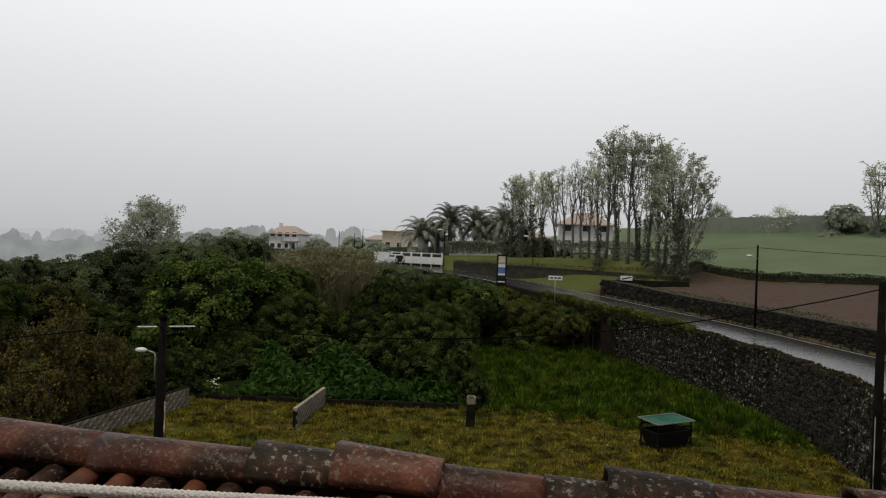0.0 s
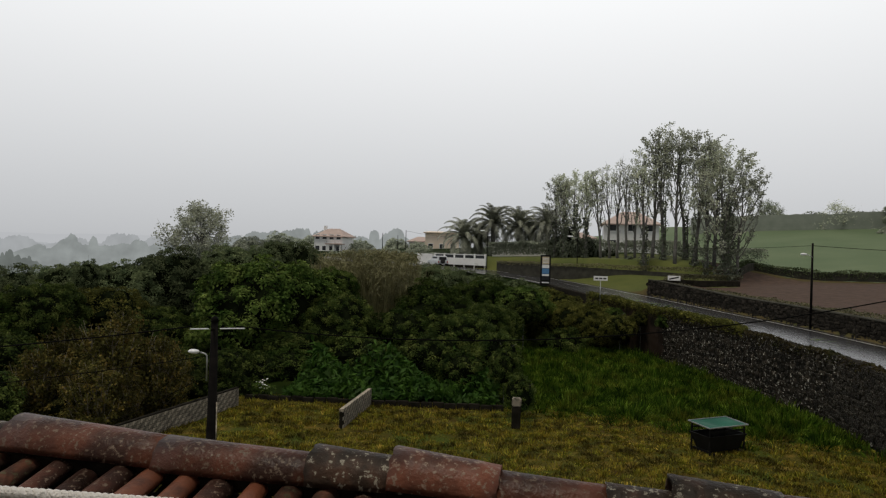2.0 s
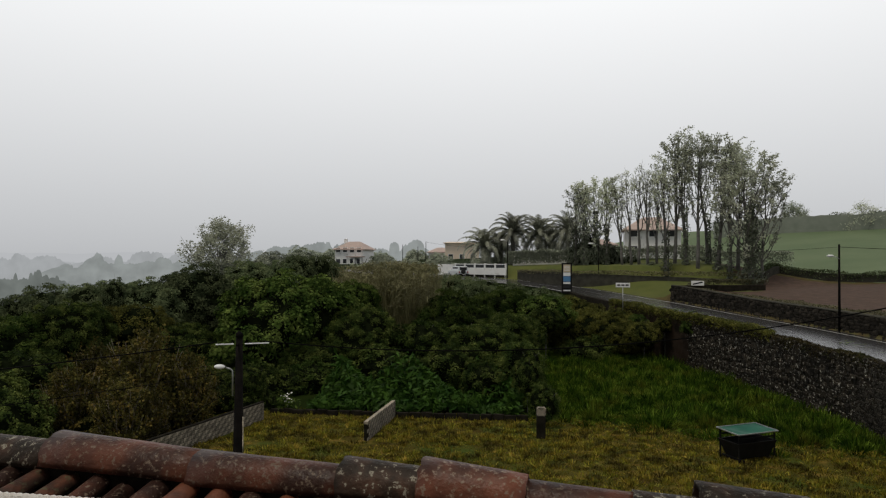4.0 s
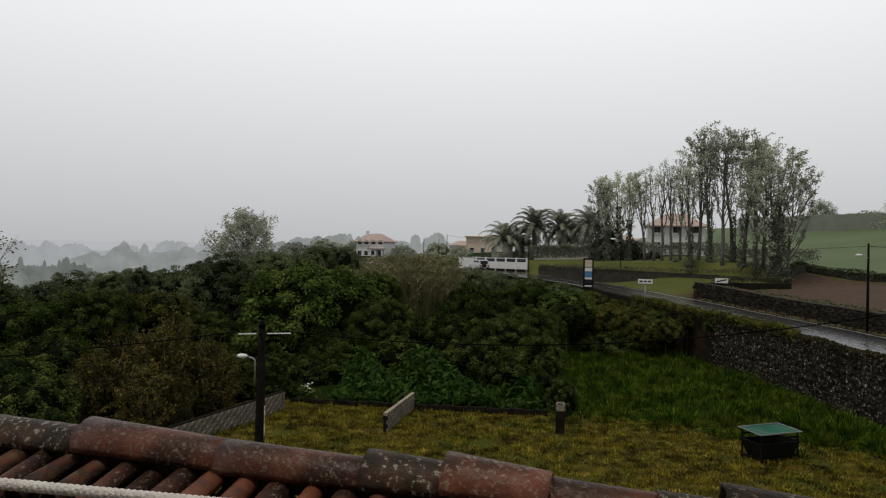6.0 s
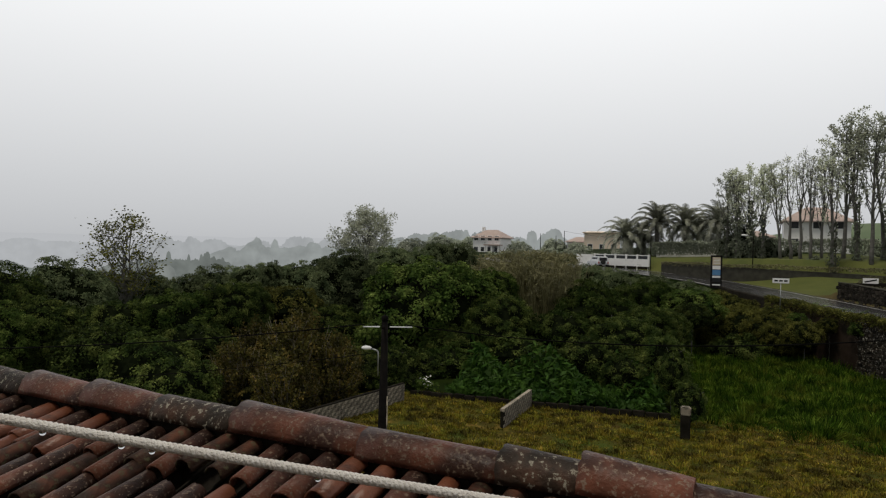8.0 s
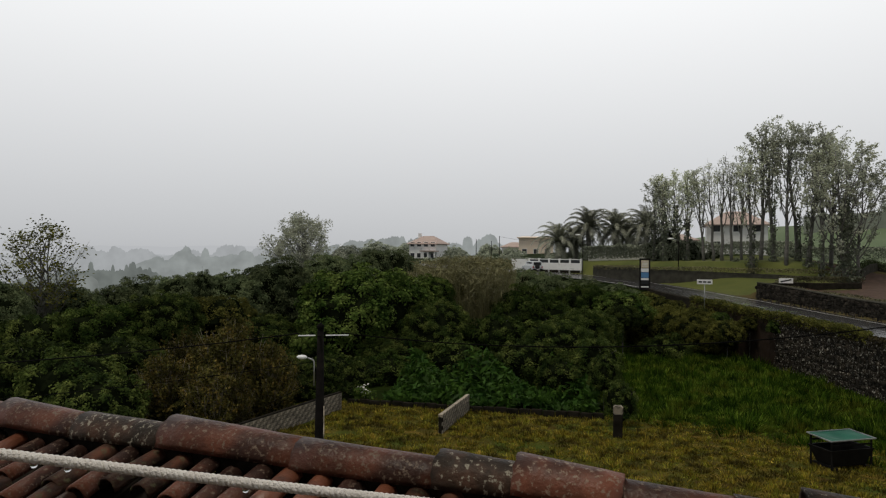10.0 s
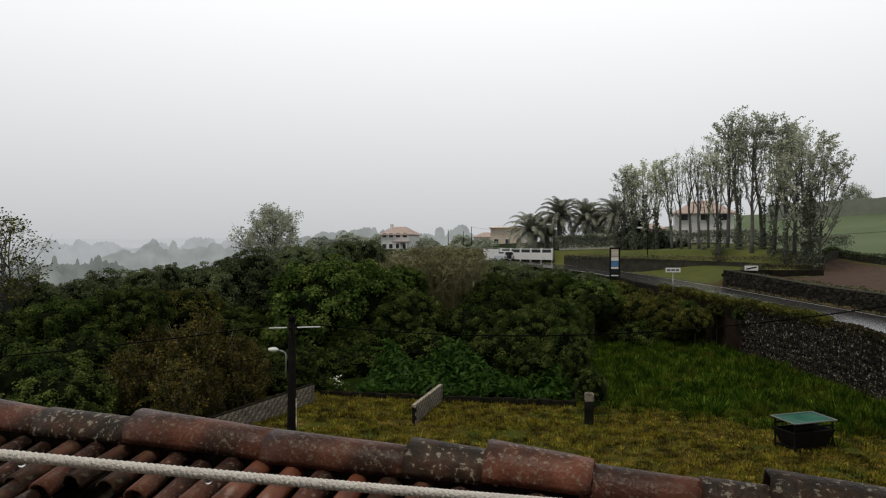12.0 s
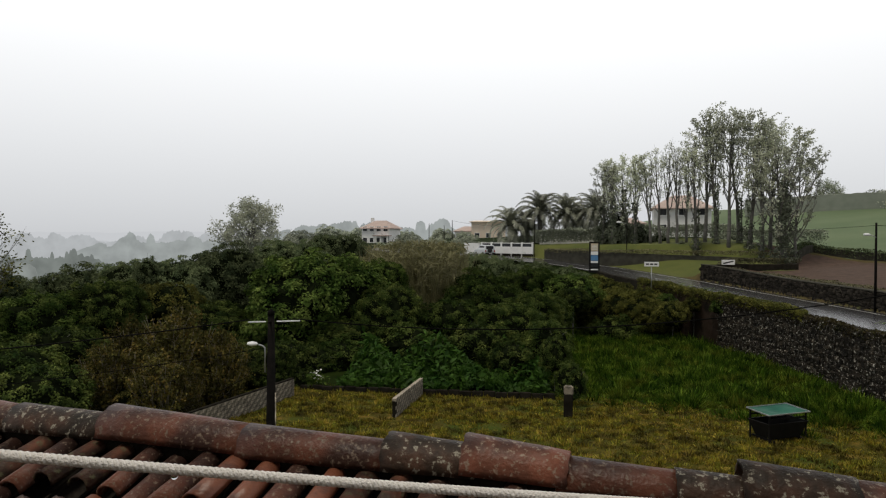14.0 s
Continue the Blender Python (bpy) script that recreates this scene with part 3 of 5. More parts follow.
PAINTED = {}


def painted(me, material):
    """The same mesh in another material, shared by all that wear it."""
    key = (me.name, material.name)
    if key not in PAINTED:
        PAINTED[key] = me.copy()
        PAINTED[key].materials.clear()
        PAINTED[key].materials.append(material)
    return PAINTED[key]


def dense_tree(name, kind, x, y, top, width, material, label, category="tree", turn=0.0, group="", tall=1.0):
    """A leafy tree whose crown ends at height top; width is its crown's diameter."""
    kinds = COARSE if y > 88 else BIG if width > 5.2 else SMALL
    crown, core, trunk, rx, rz = kinds[kind % 3]
    g = ground_z(x, y)
    s = width / 2 / rx
    sz = s * tall
    t = thing(name, label, category, (x, y, g), group)
    zc = top - g - rz * sz * 0.98
    m = Matrix.Translation((0, 0, zc)) @ Matrix.Rotation(turn, 4, "Z") @ Matrix.Diagonal((s, s, sz, 1))
    # dark core paints the shade between leaves; hazed trees get a paler one
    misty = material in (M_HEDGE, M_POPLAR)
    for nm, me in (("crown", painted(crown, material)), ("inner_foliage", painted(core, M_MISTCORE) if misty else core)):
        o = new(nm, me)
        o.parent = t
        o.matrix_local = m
    w = new("trunk", trunk)
    w.parent = t
    hz = max(0.5, zc + 0.6 * rz * sz) / (rz * 1.6)
    w.matrix_local = Matrix.Diagonal((s, s, hz, 1))
    return t


def thin_tree(kind, name, label, x, y, z, height, wide, leafmat, woodmat, turn, group="", category="tree"):
    crown, wood, h = kind
    t = thing(name, label, category, (x, y, z), group)
    s = height / h
    for nm, me, mt in (("trunk", wood, woodmat), ("crown", crown, leafmat)):
        o = new(nm, painted(me, mt))
        o.parent = t
        o.matrix_local = Matrix.Rotation(turn, 4, "Z") @ Matrix.Diagonal((s * wide, s * wide, s, 1))
    return t


def airy_kind(seed, height, low, profile, clumps, leaves, leaf, sigma, stems=1, fork=0.25):
    """An open crown: limbs reach out of the trunk to leaf clumps spread through a profile of radii by height."""
    rng = random.Random(seed)
    nr = np.random.default_rng(seed)
    v, f, cs = [], [], []
    bases = [Vector((rng.uniform(-0.6, 0.6), rng.uniform(-0.6, 0.6), 0)) * (k > 0) for k in range(stems)]
    trunks = []
    for b in bases:
        top = height * rng.uniform(0.86, 0.96)
        lean = Vector((rng.uniform(-0.05, 0.05), rng.uniform(-0.05, 0.05), 0))
        pts = [b + lean * z + Vector((rng.gauss(0, 0.10), rng.gauss(0, 0.10), z)) for z in np.linspace(-0.4, top, 9)]
        tube(v, f, pts, [height * 0.0125 * (1 - 0.1 * k) for k in range(9)], 7)
        trunks.append((pts, top))
    for k in range(clumps):
        q = (k + rng.random()) / clumps
        z = height * (low + (1 - low) * q)
        r = float(np.interp(q, [p[0] for p in profile], [p[1] for p in profile])) * math.sqrt(rng.uniform(0.12, 1))
        w = rng.uniform(0, 2 * math.pi)
        c = Vector((r * math.cos(w), r * math.sin(w), z + rng.gauss(0, 0.25)))
        pts, top = trunks[k % stems]
        zs = max(0.5, min(top * 0.97, z - r * rng.uniform(0.8, 1.5) - fork * 2))
        t = (zs + 0.4) / (top + 0.4) * 8
        a = pts[int(t)].lerp(pts[min(8, int(t) + 1)], t - int(t))
        mid = a.lerp(c, 0.5) + Vector((rng.gauss(0, 0.2), rng.gauss(0, 0.2), -0.12 * r))
        th = 0.02 + 0.018 * r
        tube(v, f, [a, mid, c, c + (c - mid) * 0.35 + Vector((0, 0, 0.3))], [th, th * 0.65, th * 0.35, 0.008], 4)
        for _ in range(3):
            e = c + Vector((rng.gauss(0, 1), rng.gauss(0, 1), rng.gauss(0.5, 0.8))) * sigma * 1.5
            tube(v, f, [mid.lerp(c, rng.uniform(0.4, 1)), e], [0.016, 0.006], 3)
            cs.append(e)
        cs.append(c)
    me = bpy.data.meshes.new("trunk")
    me.from_pydata([tuple(p) for p in v], [], f)
    me.update()
    me.shade_smooth()
    cs = np.array([tuple(c) for c in cs])
    idx = nr.integers(0, len(cs), leaves)
    c = cs[idx] + nr.normal(0, sigma, (leaves, 3))
    q = leaf_quads(nr, c, np.tile([0, 0, 0.1], (leaves, 1)), leaf, leaf * 0.65, 1.0)
    return quads_mesh("crown", q), me, height


def poplar_kind(seed, height, limbs, reach, leaves, leaf, low=0.22):
    """A slender tree: long limbs sweep out and up from a bare lower trunk, leaves only in tufts along their twigs."""
    rng = random.Random(seed)
    nr = np.random.default_rng(seed)
    v, f, nodes = [], [], []
    lean = Vector((rng.uniform(-0.04, 0.04), rng.uniform(-0.04, 0.04), 0))
    trunk = [lean * z + Vector((rng.gauss(0, 0.09), rng.gauss(0, 0.09), z)) for z in np.linspace(-0.4, height * 0.93, 10)]
    tube(v, f, trunk, [0.30 * (1 - 0.1 * k) for k in range(10)], 7)

    def twig(p, out, length):
        e = p + (out * rng.uniform(0.2, 0.9) + Vector((rng.gauss(0, 0.4), rng.gauss(0, 0.4), rng.uniform(0.4, 1.1)))).normalized() * length
        tube(v, f, [p, p.lerp(e, 0.5) + Vector((0, 0, -0.04)), e], [0.03, 0.02, 0.008], 3)
        nodes.extend((p.lerp(e, 0.45), p.lerp(e, 0.75), e))

    for k in range(limbs):
        q = (k + rng.random()) / limbs
        z0 = height * (low + (0.80 - low) * q)
        w = k * 2.39996 + rng.uniform(-0.4, 0.4)
        out = Vector((math.cos(w), math.sin(w), 0))
        length = min((height - z0) * rng.uniform(0.6, 0.98), height * 0.5)
        r_end = reach * rng.uniform(0.55, 1.0) * (1 - 0.45 * q)
        t = (z0 + 0.4) / (height * 0.93 + 0.4) * 9
        a = trunk[min(8, int(t))].lerp(trunk[min(9, int(t) + 1)], t - int(t))
        pts = [a + out * r_end * math.sin(0.5 * math.pi * i / 6) + Vector((rng.gauss(0, 0.08), rng.gauss(0, 0.08), length * (i / 6) ** 1.25)) for i in range(7)]
        th = 0.11 * (1 - 0.5 * q)
        tube(v, f, pts, [th * (1 - 0.14 * i) for i in range(7)], 4)
        for _ in range(8):
            i = rng.uniform(1.2, 6)
            twig(pts[int(min(5, i))].lerp(pts[int(min(5, i)) + 1], i - int(min(5, i))), out, rng.uniform(0.5, 1.5))
    for _ in range(14):
        twig(trunk[7 + rng.randrange(3)], Vector((rng.gauss(0, 1), rng.gauss(0, 1), 0)), rng.uniform(0.6, 1.6))
    me = bpy.data.meshes.new("trunk")
    me.from_pydata([tuple(p) for p in v], [], f)
    me.update()
    me.shade_smooth()
    nodes = np.array([tuple(c) for c in nodes])
    full = nr.uniform(0, 1, len(nodes)) ** 1.5
    idx = nr.choice(len(nodes), leaves, p=full / full.sum())
    c = nodes[idx] + nr.normal(0, 0.2, (leaves, 3))
    return quads_mesh("crown", leaf_quads(nr, c, np.tile([0, 0, 0.1], (leaves, 1)), leaf, leaf * 0.68, 1.0)), me, height


POPLAR = [poplar_kind(31, 19, 14, 2.1, 1300, 0.31), poplar_kind(32, 19, 26, 5.0, 3600, 0.32, 0.12), poplar_kind(33, 19, 11, 1.8, 520, 0.28, 0.3), poplar_kind(34, 19, 17, 2.9, 1700, 0.31)]
GL = "tall slender trees on the bank"


def on_bank(x, d):
    a = math.atan2(x - 784, 1170)
    return 0.1 + d * math.sin(a), d * math.cos(a)


def ivy_sleeve(x, d, height, r):
    """Ivy round one trunk, thinning out upwards."""
    px, py = on_bank(x, d)
    t = thing("trunk_ivy", "dark ivy climbing round a tall tree trunk", "ivy", (px, py, right_z(px, py)), "ivy on the bank")
    nr = np.random.default_rng(int(x))
    n = int((36 + 50 * r) * height * (r + 0.25))
    z = height * nr.uniform(0, 1, n) ** 1.3
    w = nr.uniform(0, 2 * np.pi, n)
    k = r * (1 - 0.55 * z / height) * (1 + 0.5 * np.sin(z * 1.9 + x)) * nr.uniform(0.3, 1.15, n) + 0.15
    d = np.stack([np.cos(w), np.sin(w), np.zeros(n)], 1)
    link_mesh("leaves", quads_mesh("leaves", leaf_quads(nr, d * k[:, None] + np.stack([0 * z, 0 * z, z], 1), d, 0.34, 0.24, 0.5)), M_IVY, t)
    tubed("stem", [(0.3, 0, -0.2), (0.28, 0.1, height * 0.5), (0.2, 0, height * 0.9)], 0.07, M_TRUNK, t)


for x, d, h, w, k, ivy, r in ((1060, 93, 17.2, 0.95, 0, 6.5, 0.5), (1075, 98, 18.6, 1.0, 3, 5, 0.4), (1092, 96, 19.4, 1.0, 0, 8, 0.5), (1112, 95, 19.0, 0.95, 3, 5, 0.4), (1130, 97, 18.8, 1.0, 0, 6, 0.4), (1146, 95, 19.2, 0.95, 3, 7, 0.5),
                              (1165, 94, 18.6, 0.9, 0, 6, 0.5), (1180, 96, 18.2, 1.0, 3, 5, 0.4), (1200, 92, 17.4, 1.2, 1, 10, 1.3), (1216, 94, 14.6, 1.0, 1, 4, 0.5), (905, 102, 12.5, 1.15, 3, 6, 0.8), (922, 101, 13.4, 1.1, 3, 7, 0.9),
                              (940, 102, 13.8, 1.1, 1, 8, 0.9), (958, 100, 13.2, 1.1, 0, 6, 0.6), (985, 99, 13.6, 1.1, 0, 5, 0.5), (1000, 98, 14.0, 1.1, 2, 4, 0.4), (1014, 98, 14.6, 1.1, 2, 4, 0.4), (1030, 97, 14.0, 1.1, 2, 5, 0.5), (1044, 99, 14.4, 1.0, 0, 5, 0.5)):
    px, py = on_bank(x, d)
    t = thin_tree(POPLAR[k], "tall_tree", "tall slender tree with sparse haze-paled leaves and bare lower trunk", px, py, right_z(px, py) - 0.1, h * 0.97, w, M_POPLAR, M_TRUNK, x * 0.7, GL)
    t.rotation_euler = (0.03 * math.sin(x), 0.05 * math.sin(x * 1.7 + 1), 0)
    if ivy > 5:
        ivy_sleeve(x, d, ivy, r)
# shrubs among the trunks
for x, d, top, w in ((932, 103, 12.6, 3.6), (962, 103, 11.4, 3.0), (1036, 96, 8.8, 1.3), (908, 104, 11.4, 3.0), (1000, 106, 9.8, 2.4), (980, 104, 9.6, 2.4)):
    px, py = on_bank(x, d)
    dense_tree("bank_shrub", x, px, py, top, w, M_IVY, "dark shrub growing between the tree trunks", "shrub", x, "shrubs on the bank", tall=1.5)

# lone pale tree above the canopy, and the half-bare one further west
LONE = airy_kind(41, 12, 0.28, [(0, 3.0), (0.25, 4.6), (0.6, 4.6), (0.85, 3.0), (1, 0.8)], 110, 8500, 0.32, 0.36, 1, 0.6)
thin_tree(LONE, "lone_tree", "round-crowned tree rising above the woods, paled for fog", -44.4, 100.6, 3.0, 11.3, 1.25, M_POPLAR, M_BARK, 0.5)
BARE = airy_kind(42, 10, 0.25, [(0, 1.5), (0.3, 2.6), (0.7, 2.4), (1, 0.5)], 70, 2300, 0.24, 0.3, 3, 0.5)
thin_tree(BARE, "half_bare_tree", "half-bare tree with thin upright twigs and few leaves", -51, 55.2, 1.0, 10.2, 1.35, M_OLIVE, M_BARK, 0.2)

# the dense canopy behind the paddock: x, y, top, width, kind, leaf
CANOPY = [
    (-17.2, 53.1, 8.1, 12.6, 0, 1, 0.95), (-21.1, 66.1, 9.4, 4.1, 1, 0, 1.15), (-18.9, 67.1, 9.3, 4.0, 2, 0, 1.15), (-21.9, 64.1, 8.6, 4.6, 0, 0, 1.10), (-24.9, 64.1, 8.6, 7.5, 1, 1, 1.00), (-29.0, 60.1, 8.2, 8.6, 2, 0, 1.00),
    (-32.1, 56.1, 7.3, 8.3, 0, 3, 1.00), (-28.1, 48.1, 5.5, 5.2, 1, 2, 0.90), (-38.9, 60.1, 6.3, 7.5, 2, 0, 1.00), (-13.4, 57.1, 7.2, 5.6, 0, 1, 1.00), (-11.2, 51.1, 5.2, 6.0, 1, 0, 1.00), (-4.3, 58.1, 6.1, 7.8, 2, 1, 1.00),
    (-0.2, 67.1, 6.3, 7.2, 0, 1, 1.00), (-6.4, 52.1, 4.2, 5.1, 1, 1, 1.00), (-6.4, 46.1, 2.0, 4.1, 2, 0, 0.90), (-1.3, 47.1, 4.7, 5.3, 0, 0, 1.00), (-3.2, 44.6, 3.3, 4.4, 1, 0, 0.90), (1.0, 44.1, 3.6, 3.3, 2, 0, 1.10),
    (0.6, 54.1, 4.9, 5.3, 0, 0, 1.00), (3.9, 64.1, 5.7, 5.2, 1, 1, 0.90), (-14.0, 49.1, 2.9, 6.6, 2, 0, 0.80), (-19.9, 49.1, 2.6, 6.6, 0, 0, 0.90), (-25.0, 49.1, 3.9, 6.6, 1, 0, 1.00), (-8.6, 47.1, 2.7, 4.6, 2, 0, 0.90),
    (-1.0, 42.6, 2.5, 3.4, 0, 0, 0.90), (3.7, 60.1, 4.6, 3.2, 1, 0, 0.90), (-50.0, 46.5, 6.8, 9.4, 2, 3, 1.00), (-33.2, 40.7, 5.4, 7.1, 0, 1, 1.00), (-35.8, 38.0, 4.6, 5.0, 1, 0, 1.00), (-40.2, 35.7, 4.6, 6.5, 2, 0, 1.00),
    (-29.9, 43.7, 6.1, 5.4, 0, 0, 1.00), (-51.2, 39.9, 6.6, 9.3, 1, 0, 1.00), (-41.0, 32.4, 4.5, 6.0, 2, 1, 1.00), (-54.6, 36.9, 6.1, 9.9, 0, 2, 1.00), (-53.1, 60.2, 5.2, 9.1, 1, 0, 1.00), (-49.2, 65.4, 5.7, 10.2, 2, 3, 1.00),
    (-47.0, 72.2, 6.3, 11.0, 0, 0, 1.00), (-65.0, 65.2, 4.8, 10.1, 1, 3, 1.00), (-10.1, 74.1, 7.0, 8.0, 2, 1, 1.00), (-14.8, 72.1, 7.6, 7.8, 0, 0, 1.00), (-5.2, 76.1, 7.0, 8.2, 1, 0, 1.00), (-19.9, 75.1, 8.4, 7.4, 2, 3, 1.00),
    (-32.9, 53.2, 7.2, 2.2, 0, 0, 1.50), (-16.7, 37.5, 1.6, 2.1, 0, 0, 0.90), (-15.4, 38.2, 1.3, 2.2, 1, 1, 0.90), (-14.2, 38.8, 1.0, 1.8, 2, 0, 0.90), (-15.3, 38.4, 2.6, 2.2, 0, 0, 1.00), (-18.2, 40.8, 1.8, 3.7, 0, 0, 0.90), (-16.4, 42.1, 2.1, 4.0, 1, 0, 0.90), (-14.5, 43.4, 1.7, 3.8, 2, 0, 0.90), (-12.9, 44.6, 2.0, 4.1, 0, 1, 0.90), (-19.7, 40.7, 2.4, 4.2, 1, 0, 0.90),
]
LEAVES = (M_LEAF, M_LEAF2, M_OLIVE, M_LEAF2)
LABELS = ("dense rounded evergreen tree with dark wet leaves", "dense rounded tree with fresh green leaves", "rounded shrub tree with olive-brown leaves", "dense rounded tree with fresh green leaves")
for i, (x, y, top, w, k, lf, tall) in enumerate(CANOPY):
    # beyond a set distance the leaf colour holds the haze
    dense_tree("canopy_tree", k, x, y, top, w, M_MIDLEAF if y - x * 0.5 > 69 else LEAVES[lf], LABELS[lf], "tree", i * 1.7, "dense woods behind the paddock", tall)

# near russet bush, thin twigs showing
RUSSET = airy_kind(51, 5.4, 0.08, [(0, 2.2), (0.3, 2.9), (0.65, 2.6), (0.9, 1.5), (1, 0.6)], 120, 7500, 0.25, 0.26, 4, 0.3)
for x, y, h, w, tn in ((-18.8, 33, 4.6, 0.9, 0.3), (-16.6, 33.6, 3.4, 0.8, 1.3), (-22.0, 34, 3.7, 0.9, 2.0), (-18.0, 30.2, 2.9, 0.95, 2.9), (-21.0, 30.6, 3.2, 0.95, 4.1), (-16.9, 30.8, 2.3, 0.7, 5.0)):
    thin_tree(RUSSET, "russet_bush", "thinly leaved russet-brown bush with pale bare twigs", x, y, 0, h, w, M_BROWN, M_TWIG, tn, "russet bushes by the block wall", "bush")
for x, y, top, w, k in ((-19.4, 33.4, 3.5, 4.6, 1), (-17.2, 34.2, 2.8, 3.4, 0), (-22.2, 34.4, 3.0, 4.2, 0), (-19.4, 31.0, 2.3, 3.6, 2)):
    dense_tree("russet_bush", k, x, y, top, w, M_BROWN, "densely leaved russet-brown bush by the block wall", "bush", x, "russet bushes by the block wall")
for x, y, top, w, k in ((-22, 27, 3.2, 4, 1), (-26, 30, 3.7, 5, 0), (-30, 31, 4.0, 5, 3), (-20.5, 26, 1.9, 3.0, 2), (-28, 36, 3.6, 5, 1), (-24, 38, 3.4, 5, 0), (-34, 34, 3.4, 5, 2)):
    dense_tree("glossy_bush", k, x, y, top, w, M_LEAF, "glossy dark green broad-leaved bush", "bush", x, "bushes beyond the roof")

# ---- palms ----


def palm_mesh(seed):
    rng = random.Random(seed)
    quads, spine_v, spine_f = [], [], []
    for i in range(46):
        w = i * 2.39996
        e = radians(88 - 112 * (i / 46) + rng.uniform(-6, 6))
        L = rng.uniform(3.4, 4.4)
        d = Vector((math.cos(w), math.sin(w), 0))
        p = Vector((0, 0, 0))
        pts = [p]
        a = e
        for s in range(9):
            p = p + (d * math.cos(a) + Vector((0, 0, math.sin(a)))) * L / 9
            a -= radians(4.5 + 2.2 * s)
            pts.append(p)
        tube(spine_v, spine_f, pts, [0.05 * (1 - 0.09 * k) for k in range(10)], 3)
        side = Vector((-d.y, d.x, 0))
        for s in range(1, 30):
            q = s / 30 * 9
            k = min(8, int(q))
            c = pts[k].lerp(pts[k + 1], q - k)
            t = (pts[k + 1] - pts[k]).normalized()
            ll = 0.5 * math.sin(math.pi * (0.12 + 0.85 * s / 30)) + 0.15
            for sg in (-1, 1):
                tip = c + side * sg * ll * 0.75 + t * ll * 0.55 + Vector((0, 0, -0.28 * ll))
                quads.append((c - t * 0.06, c + t * 0.06, tip + t * 0.02, tip - t * 0.02))
    me = quads_mesh("crown", [[tuple(v) for v in q] for q in quads])
    sp = bpy.data.meshes.new("fronds")
    sp.from_pydata([tuple(v) for v in spine_v], [], spine_f)
    sp.update()
    return me, sp


PALM = [palm_mesh(3), palm_mesh(4)]
for i, (x, y, top, tall) in enumerate(((-3.6, 115, 14.8, 5), (1.4, 115.1, 17.3, 7.0), (5.9, 116.5, 16.9, 6.6), (10.8, 115, 17.2, 6.8), (8.3, 121, 15.5, 6), (-0.8, 119, 14.6, 5))):
    t = thing("palm_tree", "stout palm with a full crown of drooping haze-paled fronds", "palm tree", (x, y, top - 3.5 - tall), "row of palms by the white wall")
    tubed("trunk", [(0, 0, -1), (0, 0, tall * 0.5), (0, 0, tall - 0.6), (0, 0, tall)], [0.5, 0.42, 0.5, 0.6], M_BARK, t)
    a, b = PALM[i % 2]
    for nm, me, mt in (("fronds", b, M_PALM), ("crown", a, M_PALM)):
        o = link_mesh(nm, me, mt, t)
        o.matrix_local = Matrix.Translation((0, 0, tall)) @ Matrix.Rotation(i * 1.1, 4, "Z") @ Matrix.Diagonal((1.32, 1.32, 1.35, 1))

# ---- reeds, hedges, undergrowth ----


def blades(rng, n, xs, ys, hs, wd, lean=0.25, zf=ground_z):
    """Bent upright blades as tapering quads."""
    x, y = rng.uniform(*xs, n), rng.uniform(*ys, n)
    return blade_quads(rng, x, y, rng.uniform(*hs, n), wd, lean, zf)


def blade_quads(rng, x, y, h, wd, lean, zf):
    n = len(x)
    z = np.array([zf(a, b) for a, b in zip(x, y)])
    w = rng.uniform(0, 2 * np.pi, n)
    dx, dy = np.cos(w) * wd, np.sin(w) * wd
    lx, ly = rng.normal(0, lean, n) * h, rng.normal(0, lean, n) * h
    p = np.zeros((n, 4, 3))
    p[:, 0] = np.stack([x - dx, y - dy, z - 0.02], 1)
    p[:, 1] = np.stack([x + dx, y + dy, z - 0.02], 1)
    p[:, 2] = np.stack([x + lx + dx * 0.25, y + ly + dy * 0.25, z + h], 1)
    p[:, 3] = np.stack([x + lx - dx * 0.25, y + ly - dy * 0.25, z + h], 1)
    return p


rng = np.random.default_rng(5)
q = []
for cx, cy, r, h in ((-13.6, 63, 2.2, 7.9), (-11, 63, 2.4, 8.3), (-8.4, 63, 2.2, 8.1), (-12.5, 60, 2.0, 7.2), (-9, 60, 2.0, 7.3), (-15, 61, 1.6, 6.8)):
    n = 800
    ang, rad = rng.uniform(0, 2 * np.pi, n), r * np.sqrt(rng.uniform(0, 1, n))
    q.append(blade_quads(rng, cx + rad * np.cos(ang), cy + rad * np.sin(ang), h * rng.uniform(0.55, 1.0, n), 0.05, 0.16, ground_z))
    m = 2400
    ang, rad = rng.uniform(0, 2 * np.pi, m), r * 1.1 * np.sqrt(rng.uniform(0, 1, m))
    c = np.stack([cx + rad * np.cos(ang), cy + rad * np.sin(ang), ground_z(cx, cy) + h * rng.uniform(0.5, 1.06, m)], 1)
    q.append(leaf_quads(rng, c, np.tile([0, -0.3, 0.3], (m, 1)), 0.8, 0.075, 0.9))
me = quads_mesh("reed_thicket", np.concatenate(q))
tagged(link_mesh("reed_thicket", me, M_REED), "tall brownish-green reed thicket among the trees", "reeds", kind="stuff")

